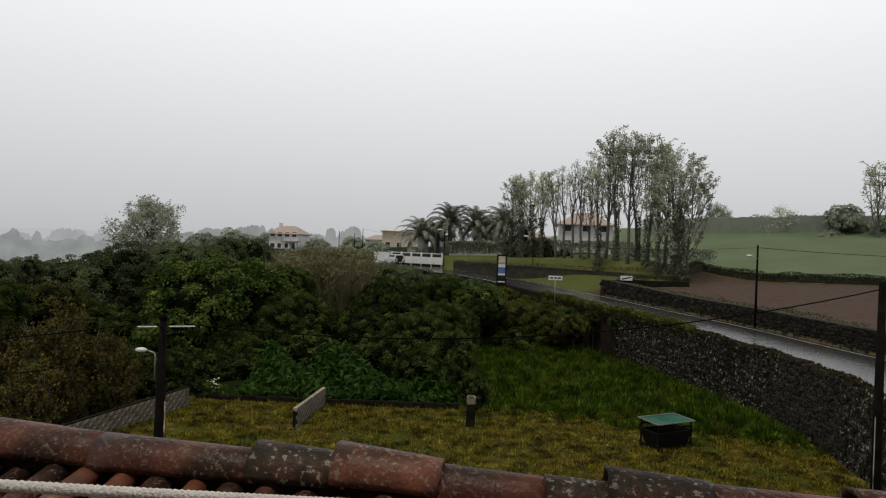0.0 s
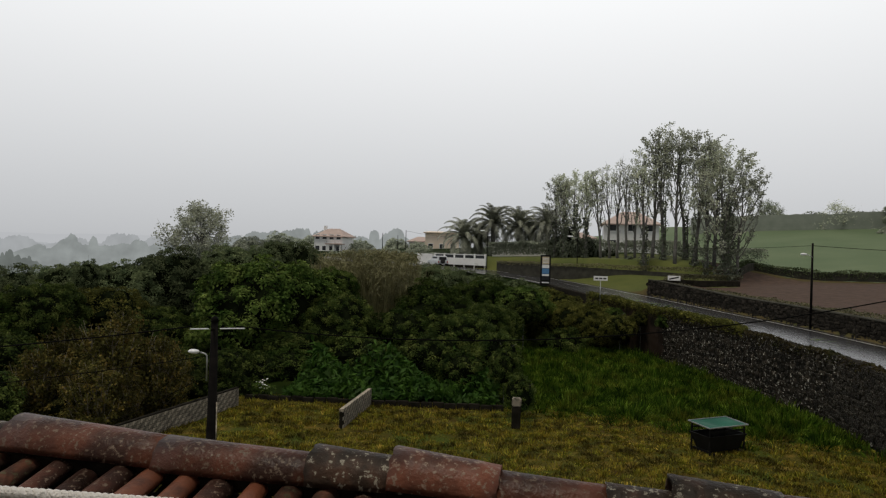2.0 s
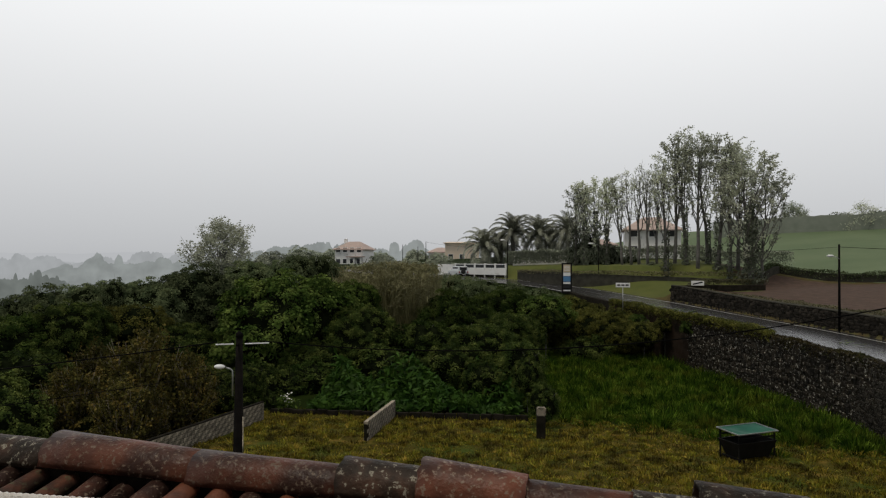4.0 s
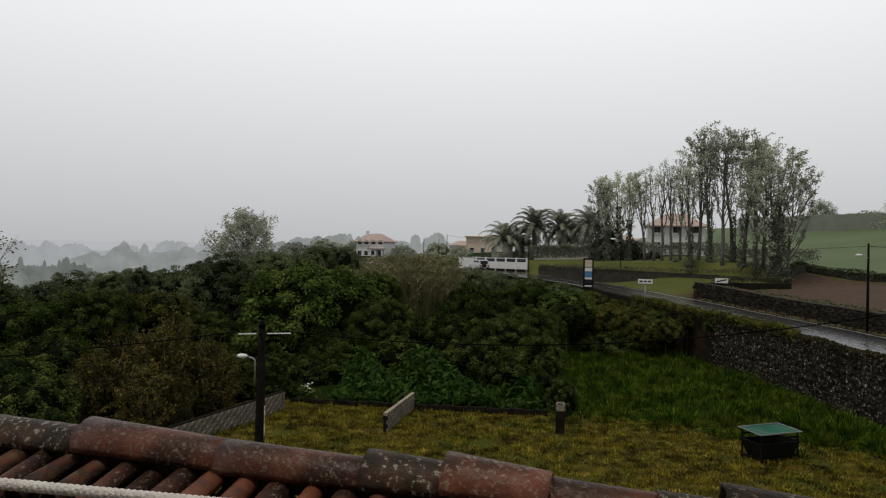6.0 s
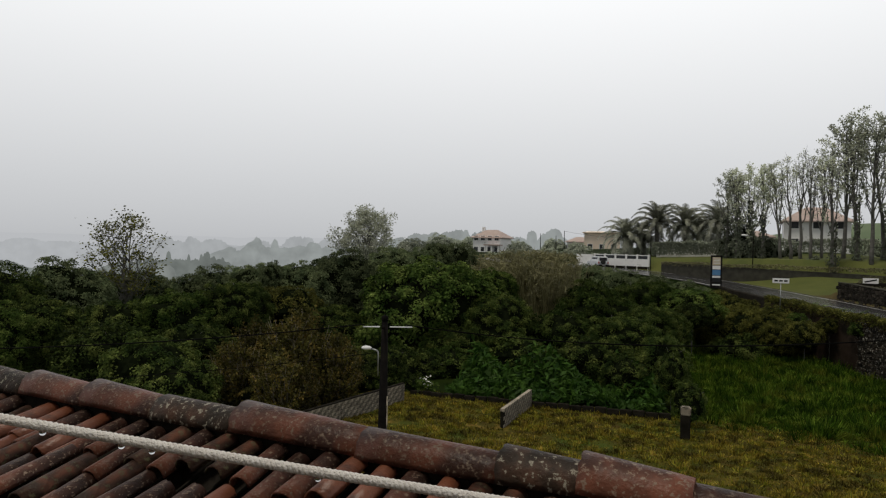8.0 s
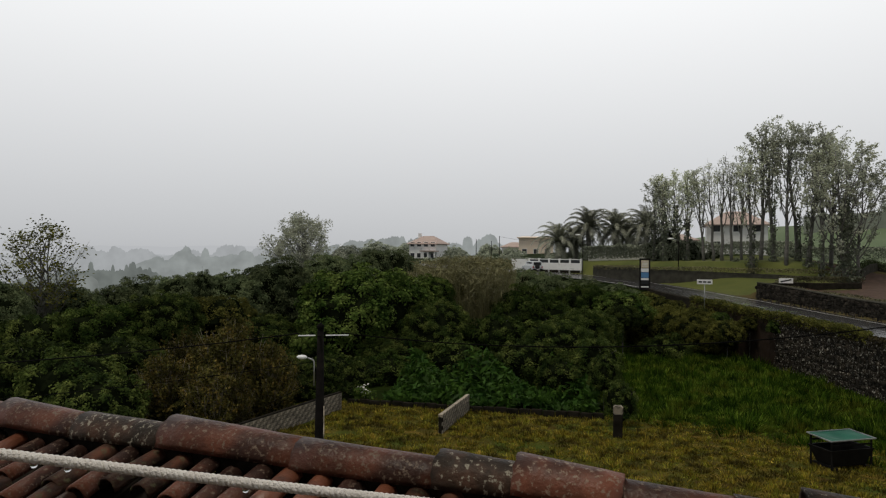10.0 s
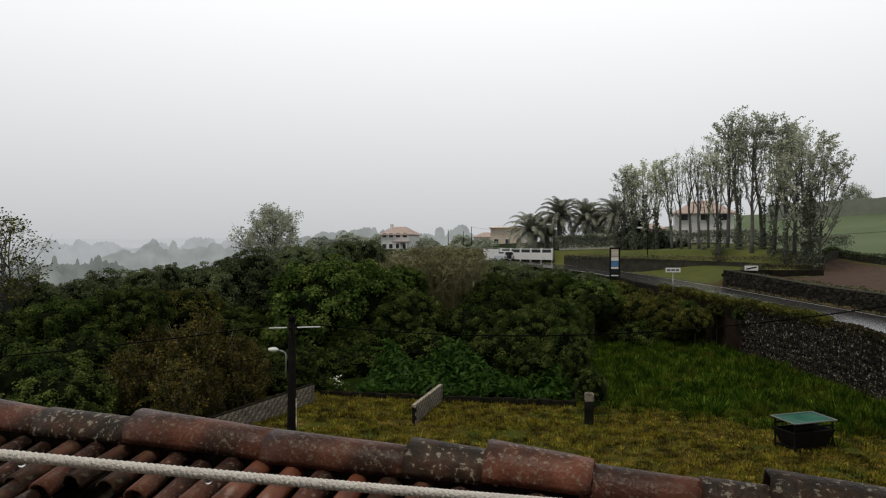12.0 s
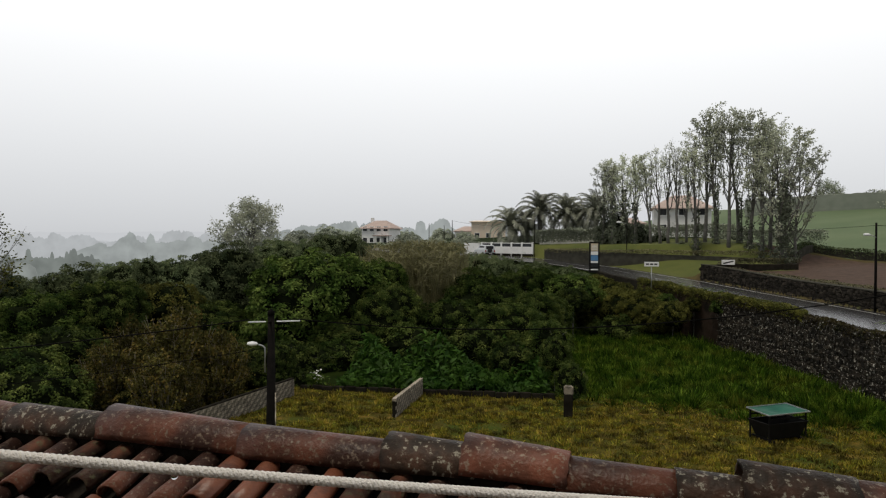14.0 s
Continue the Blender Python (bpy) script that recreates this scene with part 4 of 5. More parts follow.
# yellow-green scrub at the wall's far end
for x, y, top, w, k, m in ((8.6, 71, 4.6, 4, 1, M_OLIVE), (11.0, 66, 4.4, 3.2, 3, M_OLIVE), (9.5, 68, 3.9, 4, 0, M_OLIVE), (12.4, 63.5, 3.9, 2.2, 2, M_LEAF2), (14.2, 60.5, 3.95, 1.8, 1, M_OLIVE), (15.6, 57.5, 4.0, 1.5, 0, M_LEAF2), (8.0, 78, 4.8, 4, 2, M_OLIVE), (8.3, 67.7, 4.3, 7.1, 0, M_OLIVE), (11.0, 64.0, 3.8, 5.3, 1, M_OLIVE), (5.9, 71.4, 4.4, 6.6, 2, M_LEAF2), (7.4, 61.4, 2.0, 5.1, 0, M_LEAF), (12.3, 60.1, 3.6, 3.1, 1, M_OLIVE)):
    dense_tree("scrub_bush", k, x, y, top, w, m, "yellow-green scrub growing over the stone wall", "bush", x, "scrub by the wall")


def hedge_run(name, line, base, height, depth, material, label, n, leaf, seed):
    r = np.random.default_rng(seed)
    pts = np.array(line, float)
    seg = np.hypot(*np.diff(pts, axis=0).T)
    cum = np.concatenate([[0], np.cumsum(seg)])
    s = r.uniform(0, cum[-1], n)
    x, y = np.interp(s, cum, pts[:, 0]), np.interp(s, cum, pts[:, 1])
    top = np.array([height * (0.85 + 0.25 * noise.noise((a * 0.35, b * 0.35, seed))) for a, b in zip(x, y)])
    w = r.uniform(0, np.pi, n)
    c = np.stack([x + np.cos(w) * depth * 0.5 * r.uniform(0.7, 1, n), y + np.cos(w) * 0.3 - np.sin(w) * depth * 0.2, np.array([base(a, b) for a, b in zip(x, y)]) + top * np.sqrt(r.uniform(0.02, 1, n))], 1)
    qq = leaf_quads(r, c, np.tile([0, -0.6, 0.6], (n, 1)), leaf, leaf * 0.6, 0.7)
    ob = link_mesh(name, quads_mesh(name, qq), material)
    return tagged(ob, label, "hedge", kind="stuff")


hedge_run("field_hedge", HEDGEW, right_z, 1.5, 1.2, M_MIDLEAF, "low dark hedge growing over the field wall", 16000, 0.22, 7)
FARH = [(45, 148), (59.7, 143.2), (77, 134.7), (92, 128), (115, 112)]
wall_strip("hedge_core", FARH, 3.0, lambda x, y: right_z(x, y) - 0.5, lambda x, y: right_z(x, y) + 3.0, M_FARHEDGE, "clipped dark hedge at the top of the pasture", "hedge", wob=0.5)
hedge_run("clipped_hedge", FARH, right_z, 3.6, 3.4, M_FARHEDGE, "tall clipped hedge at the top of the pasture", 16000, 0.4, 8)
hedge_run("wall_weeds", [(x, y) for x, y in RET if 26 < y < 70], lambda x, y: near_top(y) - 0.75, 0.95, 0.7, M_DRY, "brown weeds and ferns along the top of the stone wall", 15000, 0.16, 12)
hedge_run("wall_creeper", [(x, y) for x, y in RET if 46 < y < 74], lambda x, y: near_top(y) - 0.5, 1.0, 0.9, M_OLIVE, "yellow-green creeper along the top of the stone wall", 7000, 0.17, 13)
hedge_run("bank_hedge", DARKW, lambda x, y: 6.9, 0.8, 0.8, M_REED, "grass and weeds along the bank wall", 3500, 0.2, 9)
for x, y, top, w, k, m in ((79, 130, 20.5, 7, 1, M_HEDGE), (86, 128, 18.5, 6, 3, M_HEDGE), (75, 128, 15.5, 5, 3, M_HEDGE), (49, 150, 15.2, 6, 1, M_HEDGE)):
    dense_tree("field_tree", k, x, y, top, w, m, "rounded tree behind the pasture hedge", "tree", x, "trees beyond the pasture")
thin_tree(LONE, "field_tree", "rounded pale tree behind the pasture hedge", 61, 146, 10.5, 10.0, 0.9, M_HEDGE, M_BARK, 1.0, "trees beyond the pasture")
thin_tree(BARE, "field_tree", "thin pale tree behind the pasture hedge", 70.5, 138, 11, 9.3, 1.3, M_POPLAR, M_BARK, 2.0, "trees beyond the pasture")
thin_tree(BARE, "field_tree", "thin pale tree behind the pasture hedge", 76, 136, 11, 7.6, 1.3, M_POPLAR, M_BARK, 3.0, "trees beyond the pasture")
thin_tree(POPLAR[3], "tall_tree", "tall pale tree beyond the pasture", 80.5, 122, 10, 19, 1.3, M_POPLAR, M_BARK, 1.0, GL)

# broad-leaved plants below the woods
rng = np.random.default_rng(15)
n = 5200
x, y = rng.uniform(-11.5, 1.0, n), rng.uniform(38.2, 44.5, n)
c = np.stack([x, y, 0.15 + rng.uniform(0, 1, n) * (0.35 + (y - 38.2) * 0.24) * (1 + 0.5 * np.sin(x * 1.3 + 0.8 * y))], 1)
tagged(link_mesh("broad_leaved_plants", quads_mesh("broad_leaved_plants", leaf_quads(rng, c, np.tile([0, -0.4, 0.8], (n, 1)), 0.62, 0.2, 0.8)), M_BIGLEAF),
       "lush broad-leaved plants at the foot of the woods", "plants", kind="stuff")
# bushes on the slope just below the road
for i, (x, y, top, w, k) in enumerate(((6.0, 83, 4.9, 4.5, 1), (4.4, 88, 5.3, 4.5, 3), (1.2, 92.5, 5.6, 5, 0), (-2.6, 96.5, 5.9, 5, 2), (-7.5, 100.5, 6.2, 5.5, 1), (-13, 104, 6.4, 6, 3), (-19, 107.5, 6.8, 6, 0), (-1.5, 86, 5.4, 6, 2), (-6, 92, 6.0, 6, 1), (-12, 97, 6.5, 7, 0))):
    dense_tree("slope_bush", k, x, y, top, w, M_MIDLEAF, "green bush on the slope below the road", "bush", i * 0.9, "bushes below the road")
# white flowers
t = thing("flower_bush", "small bush with white flowers by the yard edge", "flowering bush", (-12.8, 38.2, 0))
rng = np.random.default_rng(16)
c = rng.normal(0, 0.2, (28, 3)) + np.array([0, 0, 0.7])
link_mesh("flowers", quads_mesh("flowers", leaf_quads(rng, c, np.tile([0, -0.5, 0.8], (28, 1)), 0.14, 0.1, 0.5)), M_FLOWER, t)["kind"] = "stuff"
c = rng.normal(0, 0.3, (260, 3)) * np.array([1, 1, 0.8]) + np.array([0, 0, 0.45])
link_mesh("leaves", quads_mesh("leaves", leaf_quads(rng, c, np.tile([0, 0, 0.8], (260, 1)), 0.22, 0.12, 0.8)), M_LEAF2, t)

# ---- grass blades of the paddock ----
rng = np.random.default_rng(17)


def meadow(name, n, xs, ys, hs, wd, material, label, keep, clump):
    x, y = rng.uniform(*xs, n), rng.uniform(*ys, n)
    d = np.array([noise.noise((a * clump, b * clump, 1.7)) for a, b in zip(x, y)])
    ok = keep(x, y) & (d + rng.uniform(-0.5, 0.5, n) > -0.15)
    x, y, d = x[ok], y[ok], d[ok]
    ok = x < np.array([near_x(b) for b in y]) - 0.6
    x, y, d = x[ok], y[ok], d[ok]
    h = rng.uniform(*hs, len(x)) * (1 + 1.3 * d)
    ob = link_mesh(name, quads_mesh(name, blade_quads(rng, x, y, h, wd, 0.45, ground_z)), material)
    return tagged(ob, label, "grass", kind="stuff")


def tall_zone(x, y):
    edge = 38.5 - np.maximum(0, x - 2.5) * 0.35 + 0.0 * y
    return (x > 1.5) & (y > edge + rng.normal(0, 1.2, len(x)))


def mown_zone(x, y):
    edge = 38.5 - np.maximum(0, x - 2.5) * 0.35
    return (y < edge + rng.normal(0, 1.2, len(x))) & (x > -16.5)


meadow("tall_grass", 90000, (1.5, 20), (26, 72), (0.06, 0.22), 0.035, M_GRASS, "lush wet green meadow grass", tall_zone, 0.5)
meadow("mown_grass", 120000, (-16.5, 20), (20, 39), (0.02, 0.08), 0.028, M_MOWN, "short yellowing grazed grass", mown_zone, 0.9)

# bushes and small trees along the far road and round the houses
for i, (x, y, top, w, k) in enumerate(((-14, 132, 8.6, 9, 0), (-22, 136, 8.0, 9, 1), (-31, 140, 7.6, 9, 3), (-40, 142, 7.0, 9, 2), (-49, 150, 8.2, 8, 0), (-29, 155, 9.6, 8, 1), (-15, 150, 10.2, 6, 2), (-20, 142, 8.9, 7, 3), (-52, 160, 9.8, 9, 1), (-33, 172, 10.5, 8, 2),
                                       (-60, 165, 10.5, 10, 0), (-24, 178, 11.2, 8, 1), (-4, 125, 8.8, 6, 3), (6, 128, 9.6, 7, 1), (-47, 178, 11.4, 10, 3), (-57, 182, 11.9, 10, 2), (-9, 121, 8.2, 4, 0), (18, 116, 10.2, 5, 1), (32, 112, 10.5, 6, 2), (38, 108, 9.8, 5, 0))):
    dense_tree("roadside_tree", k, x, y, top, w, M_HEDGE, "rounded tree by the far road, paled for fog", "tree", i * 1.3, "trees along the far road")
hedge_run("terrace_hedge", [(0.6, 109.2), (5.8, 107.9), (11.2, 106.9)], right_z, 2.9, 1.2, M_HEDGE, "fog-paled hedge in front of the low garden wall", 5200, 0.3, 23)
hedge_run("garden_hedge", [(3, 113), (12, 111), (24, 108), (42, 102)], right_z, 2.6, 1.6, M_HEDGE, "fog-paled garden hedge behind the tall trees", 9000, 0.3, 19)
hedge_run("verge_weeds", [(x + 1.5, y) for x, y in FARW[30:]] + [(24, 84), (32, 86)], right_z, 0.9, 2.2, M_REED, "dry brown weeds behind the roadside wall", 9000, 0.2, 20)


def tussocks(name, count, per, xs, ys, size, height, wd, material, label, keep):
    """Grass in uneven tufts: blades lean out of many small centres."""
    cx, cy = rng.uniform(*xs, count), rng.uniform(*ys, count)
    ok = keep(cx, cy) & (cx < np.array([near_x(b) for b in cy]) - 0.9)
    cx, cy = cx[ok], cy[ok]
    k = rng.uniform(0.5, 1.4, len(cx))
    cx, cy, k = np.repeat(cx, per), np.repeat(cy, per), np.repeat(k, per)
    ox, oy = rng.normal(0, size, len(cx)) * k, rng.normal(0, size, len(cx)) * k
    h = height * k * np.exp(-(ox ** 2 + oy ** 2) / (2 * (size * k) ** 2)) * rng.uniform(0.6, 1.2, len(cx)) + 0.03
    p = blade_quads(rng, cx + ox, cy + oy, h, wd, 0.25, ground_z)
    p[:, 2:, 0] += (ox * 0.5)[:, None]
    p[:, 2:, 1] += (oy * 0.5)[:, None]
    return tagged(link_mesh(name, quads_mesh(name, p), material), label, "grass", kind="stuff")


tussocks("meadow_tussocks", 1500, 80, (1.8, 20), (28, 71), 0.34, 0.46, 0.035, M_GRASS, "lush green tussocks of wet meadow grass", tall_zone)
tussocks("meadow_hummocks", 380, 150, (1.8, 20), (28, 71), 0.6, 0.6, 0.04, M_GRASS, "larger hummocks of lush meadow grass", tall_zone)
tussocks("pasture_tussocks", 2600, 38, (-16, 20), (20, 38.5), 0.17, 0.17, 0.026, M_MOWN, "yellowing tufts of grazed grass", mown_zone)

# ---- yard walls, posts, trough ----


def block_wall(name, p0, p1, height, label, thick=0.2, bw=0.5, bh=0.2):
    (x0, y0), (x1, y1) = p0, p1
    d = math.hypot(x1 - x0, y1 - y0)
    t = tagged(new(name), label, "wall", kind="structure")
    t.location, t.rotation_euler = (x0, y0, 0), (0, 0, math.atan2(y1 - y0, x1 - x0))
    boxed("mortar_core", (d, thick - 0.03, height - 0.01), (d / 2, 0, height / 2 - 0.15), M_JOINT, t)
    bm = box(bmesh.new(), (bw - 0.02, thick, bh - 0.02), (0, 0, 0), None, 0.008)
    me = bpy.data.meshes.new("block")
    bm.to_mesh(me)
    bm.free()
    me.materials.append(M_BLOCK)
    rows = int(height / bh)
    for r in range(rows):
        s = bw / 2 * (r % 2)
        while s < d - 0.05:
            ob = new("block", me)
            ob.parent = t
            ob.location = (min(s + bw / 2, d - bw / 2), random.uniform(-0.006, 0.006), r * bh + bh / 2 - 0.02)
            s += bw
    return t


block_wall("wall_yard_side", (-16.2, 25), (-13.4, 36.0), 1.2, "grey concrete block wall at the yard's edge")
block_wall("wall_yard_middle", (-6.77, 32.31), (-6.23, 37.40), 1.0, "short weathered concrete block wall stub in the yard")
kerb = tagged(new("yard_kerb"), "low dark stone edging behind the yard", "kerb", kind="structure")
for i in range(22):
    x = -13.2 + i * 0.68
    boxed("kerb_stone", (0.64, 0.25, 0.34), (x, 37.6 + 0.12 * math.sin(i * 2.1), 0.1), M_JOINT, kerb, rz=random.uniform(-3, 3), bevel=0.03)
t = thing("gate_post", "weathered grey concrete gate post with pale top", "gate post", (1.9, 33.9, 0))
boxed("shaft", (0.45, 0.4, 1.15), (0, 0, 0.55), M_JOINT, t, bevel=0.04)
boxed("cap", (0.46, 0.42, 0.42), (0.01, 0, 1.34), M_BLOCK, t, bevel=0.05)
dense_tree("creeper", 2, 2.2, 36.3, 2.3, 1.7, M_LEAF, "dark creeper over an old post", "bush", 1, tall=1.3)
dense_tree("creeper", 0, 1.4, 39.6, 3.2, 1.8, M_LEAF, "dark creeper over an old post", "bush", 2, tall=1.4)

t = thing("feed_trough", "dark cattle feed trough with a sagging green cover", "feed trough", (11.14, 31.63, 0))
t.rotation_euler = (0, 0, radians(27))
v = []
for z, k in ((0.12, 0.72), (0.85, 1.0)):
    v += [(sx * 1.15 * k, sy * 0.62 * k, z) for sx, sy in ((-1, -1), (1, -1), (1, 1), (-1, 1))]
v += [(a * 0.93, b * 0.9, c) for a, b, c in v[4:]] + [(a * 0.9, b * 0.85, 0.4) for a, b, c in v[:4]]
raw("bin", v, [(3, 2, 1, 0), (0, 1, 5, 4), (1, 2, 6, 5), (2, 3, 7, 6), (3, 0, 4, 7), (4, 5, 9, 8), (5, 6, 10, 9), (6, 7, 11, 10), (7, 4, 8, 11), (8, 9, 13, 12), (9, 10, 14, 13), (10, 11, 15, 14), (11, 8, 12, 15), (12, 13, 14, 15)], M_BLACK, t)
for sx in (-1.05, 1.05):
    for sy, top in ((-0.55, 1.25), (0.55, 1.30)):
        boxed("leg", (0.07, 0.07, top + 0.02), (sx, sy, top / 2), M_BLACK, t)
    boxed("skid", (0.1, 1.3, 0.12), (sx * 0.8, 0, 0.06), M_BLACK, t, bevel=0.02)
boxed("side_rail", (2.1, 0.05, 0.08), (0, -0.58, 1.05), M_BLACK, t)
boxed("side_rail", (2.1, 0.05, 0.08), (0, 0.58, 1.05), M_BLACK, t)
v = []
for i in range(17):
    for j in range(9):
        a, b = i / 16, j / 8
        sag = 0.13 * math.sin(math.pi * a) * math.sin(math.pi * b) + 0.03 * math.sin(11 * a + 4 * b) * math.sin(math.pi * b)
        v.append(((a - 0.5) * 2.3, (b - 0.5) * 1.3, 1.27 + 0.06 * b - sag))
f = [(i * 9 + j, i * 9 + j + 9, i * 9 + j + 10, i * 9 + j + 1) for i in range(16) for j in range(8)]
cover = raw("cover", v, f, M_GREEN, t, "green tarpaulin cover", smooth=True)
cover.modifiers.new("thick", "SOLIDIFY").thickness = 0.015
tl = math.atan2(0.06, 1.3)
for sy, z in ((-0.66, 1.27), (0.66, 1.33)):
    boxed("rim", (2.36, 0.05, 0.05), (0, sy, z), M_STEEL, t)
for sx in (-1.17, 1.17):
    part("rim", box(bmesh.new(), (0.05, 1.36, 0.05), (sx, 0, 1.30), Matrix.Rotation(tl, 4, "X"), 0.01), M_STEEL, t)

# ---- poles and cables ----


LP = Vector((-6.8, 16.69, 0))
t = thing("utility_pole", "dark tarred utility pole with a pale crossarm", "utility pole", tuple(LP))
tubed("shaft", [(0, 0, -0.3), (0, 0, 3), (0, 0, 6.95)], [0.17, 0.15, 0.085], M_WOOD, t, sides=12)
tubed("cap", [(0, 0, 6.95), (0, 0, 7.05), (0, 0, 7.11)], [0.1, 0.09, 0.01], M_WOOD, t, sides=12)
turn = math.atan2(0.45, 1.1)
for x in (-0.36, 0.44):
    a = part("crossarm", box(bmesh.new(), (0.46 if x < 0 else 0.62, 0.032, 0.032), (x, -0.1, 6.79), None, 0.01), M_LAMP, t, "pale painted crossarm")
    a.rotation_euler = (0, 0, turn)
tubed("arm_bolt", [(0.06, -0.3, 6.79), (-0.04, 0.1, 6.79)], 0.03, M_WOOD, t)
tubed("conduit", [(0.13, -0.03, 0), (0.13, -0.03, 4.9)], 0.016, M_BLOCK, t)
t2 = thing("street_lamp", "white street lamp head on a short bent bracket", "street lamp", (LP.x, LP.y, 0))
tubed("bracket", [(-0.12, -0.12, 5.45), (-0.12, -0.12, 6.0), (-0.13, -0.12, 6.1), (-0.18, -0.13, 6.15), (-0.30, -0.14, 6.18)], 0.02, M_STEEL, t2)
bm = bmesh.new()
bmesh.ops.create_uvsphere(bm, u_segments=16, v_segments=10, radius=1, matrix=Matrix.Translation((-0.46, -0.15, 6.2)) @ Matrix.Diagonal((0.15, 0.085, 0.06, 1)))
part("lamp_head", bm, M_LAMP, t2, smooth=True)

RP = Vector((11.25, 16.7, 0))
t = thing("utility_pole", "dark tarred utility pole beside the road wall", "utility pole", tuple(RP))
tubed("shaft", [(0, 0, -0.3), (0, 0, 4), (0, 0, 8.6)], [0.13, 0.12, 0.085], M_WOOD, t, sides=12)
tubed("conduit", [(-0.13, -0.1, 0), (-0.13, -0.1, 5.2)], 0.012, M_BLOCK, t)
tubed("bracket", [(0.08, 0, 7.95), (0.25, 0, 8.02), (0.4, 0, 8.02)], 0.02, M_STEEL, t)

FP = Vector((25.4, 53.0, road_z(53) - 0.2))
t = thing("utility_pole", "thin dark pole with a small lamp by the road wall", "utility pole", tuple(FP))
tubed("shaft", [(0, 0, 0), (0, 0, 3), (0, 0, 10.3 - FP.z)], [0.1, 0.09, 0.07], M_WOOD, t)
t = thing("street_lamp", "small white street lamp head on a road pole", "street lamp", (FP.x, FP.y, 0))
tubed("bracket", [(0, -0.05, 9.2), (-0.4, 0.1, 9.42)], 0.03, M_STEEL, t)
bm = bmesh.new()
bmesh.ops.create_uvsphere(bm, u_segments=12, v_segments=8, radius=1, matrix=Matrix.Translation((-0.58, 0.15, 9.42)) @ Matrix.Diagonal((0.26, 0.15, 0.1, 1)))
part("lamp_head", bm, M_LAMP, t, smooth=True)


def pole(x, y, z0, z1, label, lamp=0.0, r=0.1, mt=M_WOOD):
    t = thing("utility_pole" if not lamp else "street_lamp", label, "utility pole" if not lamp else "street lamp", (x, y, z0))
    tubed("shaft", [(0, 0, -0.5), (0, 0, (z1 - z0) / 2), (0, 0, z1 - z0)], [r, r * 0.9, r * 0.7], mt, t)
    if lamp:
        tubed("bracket", [(0, 0, z1 - z0 - 0.1), (lamp, -0.1, z1 - z0 + 0.1)], 0.04, M_STEEL, t)
        bm = bmesh.new()
        bmesh.ops.create_uvsphere(bm, u_segments=12, v_segments=8, radius=1, matrix=Matrix.Translation((lamp * 1.3, -0.1, z1 - z0 + 0.12)) @ Matrix.Diagonal((0.4, 0.2, 0.12, 1)))
        part("lamp_head", bm, M_LAMP, t, smooth=True)
    return t


pole(-17.9, 149, 6, 13.1, "dark wooden utility pole along the far road")
pole(-25.4, 163, 6, 12.7, "dark wooden utility pole along the far road")
pole(-22, 166, 6, 12.3, "dark wooden utility pole along the far road")
pole(12.9, 93.0, 5.6, 11.2, "road lamp post with a white head", -0.8, 0.07)
pole(0.4, 104.2, 6.0, 12.0, "road lamp post with a white head by the white wall", -0.6, 0.07)


def cable(p, q, sag, r=0.012):
    p, q = Vector(p), Vector(q)
    pts = [p.lerp(q, i / 24) - Vector((0, 0, sag * 4 * (i / 24) * (1 - i / 24))) for i in range(25)]
    ob = tubed("overhead_cable", pts, r, M_WIRE, sides=5)
    return tagged(ob, "thin black overhead cable between poles", "cable", "overhead cables")


ca, sa = 0.55 * math.cos(turn), 0.55 * math.sin(turn)
cable((LP.x + ca, LP.y + sa, 6.84), (RP.x, RP.y, 8.4), 0.75, 0.016)
cable((LP.x - ca, LP.y - sa, 6.84), (-26, 8, 6.4), 0.5, 0.017)
cable((LP.x, LP.y, 6.1), (-26, 9, 5.2), 0.5, 0.010)
cable((LP.x - 0.1, LP.y, 5.6), (-13.5, 20.5, 2.4), 0.1, 0.008)
cable((FP.x, FP.y, 10.1), (48, 36, 10.2), 0.5, 0.02)
cable((FP.x, FP.y, 10.1), (12.9, 93, 10.8), 0.6, 0.012)
cable((-17.9, 149, 13), (4, 140, 12), 0.8, 0.02)

# ---- signs ----
t = thing("advert_panel", "tall black-framed roadside panel with cream and blue areas", "sign", (7.8, 84.6, road_z(84.6)))
t.rotation_euler = (0, 0, radians(4))
boxed("frame", (1.3, 0.16, 3.9), (0, 0, 1.95), M_BLACK, t, bevel=0.03)
for nm, z, h, m in (("cream_area", 3.2, 0.95, M_CREAM), ("pale_area", 2.45, 0.45, M_WHITE), ("blue_area", 1.85, 0.65, M_BLUE), ("pale_area", 1.35, 0.25, M_WHITE), ("dark_area", 0.95, 0.45, M_GLASS), ("foot_area", 0.4, 0.16, M_WHITE)):
    boxed(nm, (0.9, 0.05, h), (0, -0.075, z), m, t)
for i in range(4):
    boxed("bar", (0.7, 0.02, 0.07), (0, -0.108, 2.95 + i * 0.17), M_WHITE, t, bevel=0.0)
t = thing("road_sign", "small white name board on a single post", "sign", (11.7, 67.1, 4.0))
tubed("post", [(0, 0, -0.4), (0, 0, 2.75)], 0.04, M_STEEL, t)
boxed("board", (1.4, 0.04, 0.45), (0, -0.05, 2.55), M_WHITE, t)
for k in range(3):
    boxed("bar", (0.3, 0.01, 0.14), (-0.4 + 0.4 * k, -0.075, 2.55), M_BLACK, t, bevel=0.0)
t = thing("arrow_board", "white board with a black arrow leaning on the wall end", "sign", (22.3, 79.2, 6.1))
t.rotation_euler = (0, 0, radians(-12))
boxed("board", (1.4, 0.05, 0.55), (0, 0, 0.3), M_WHITE, t)
bm = bmesh.new()
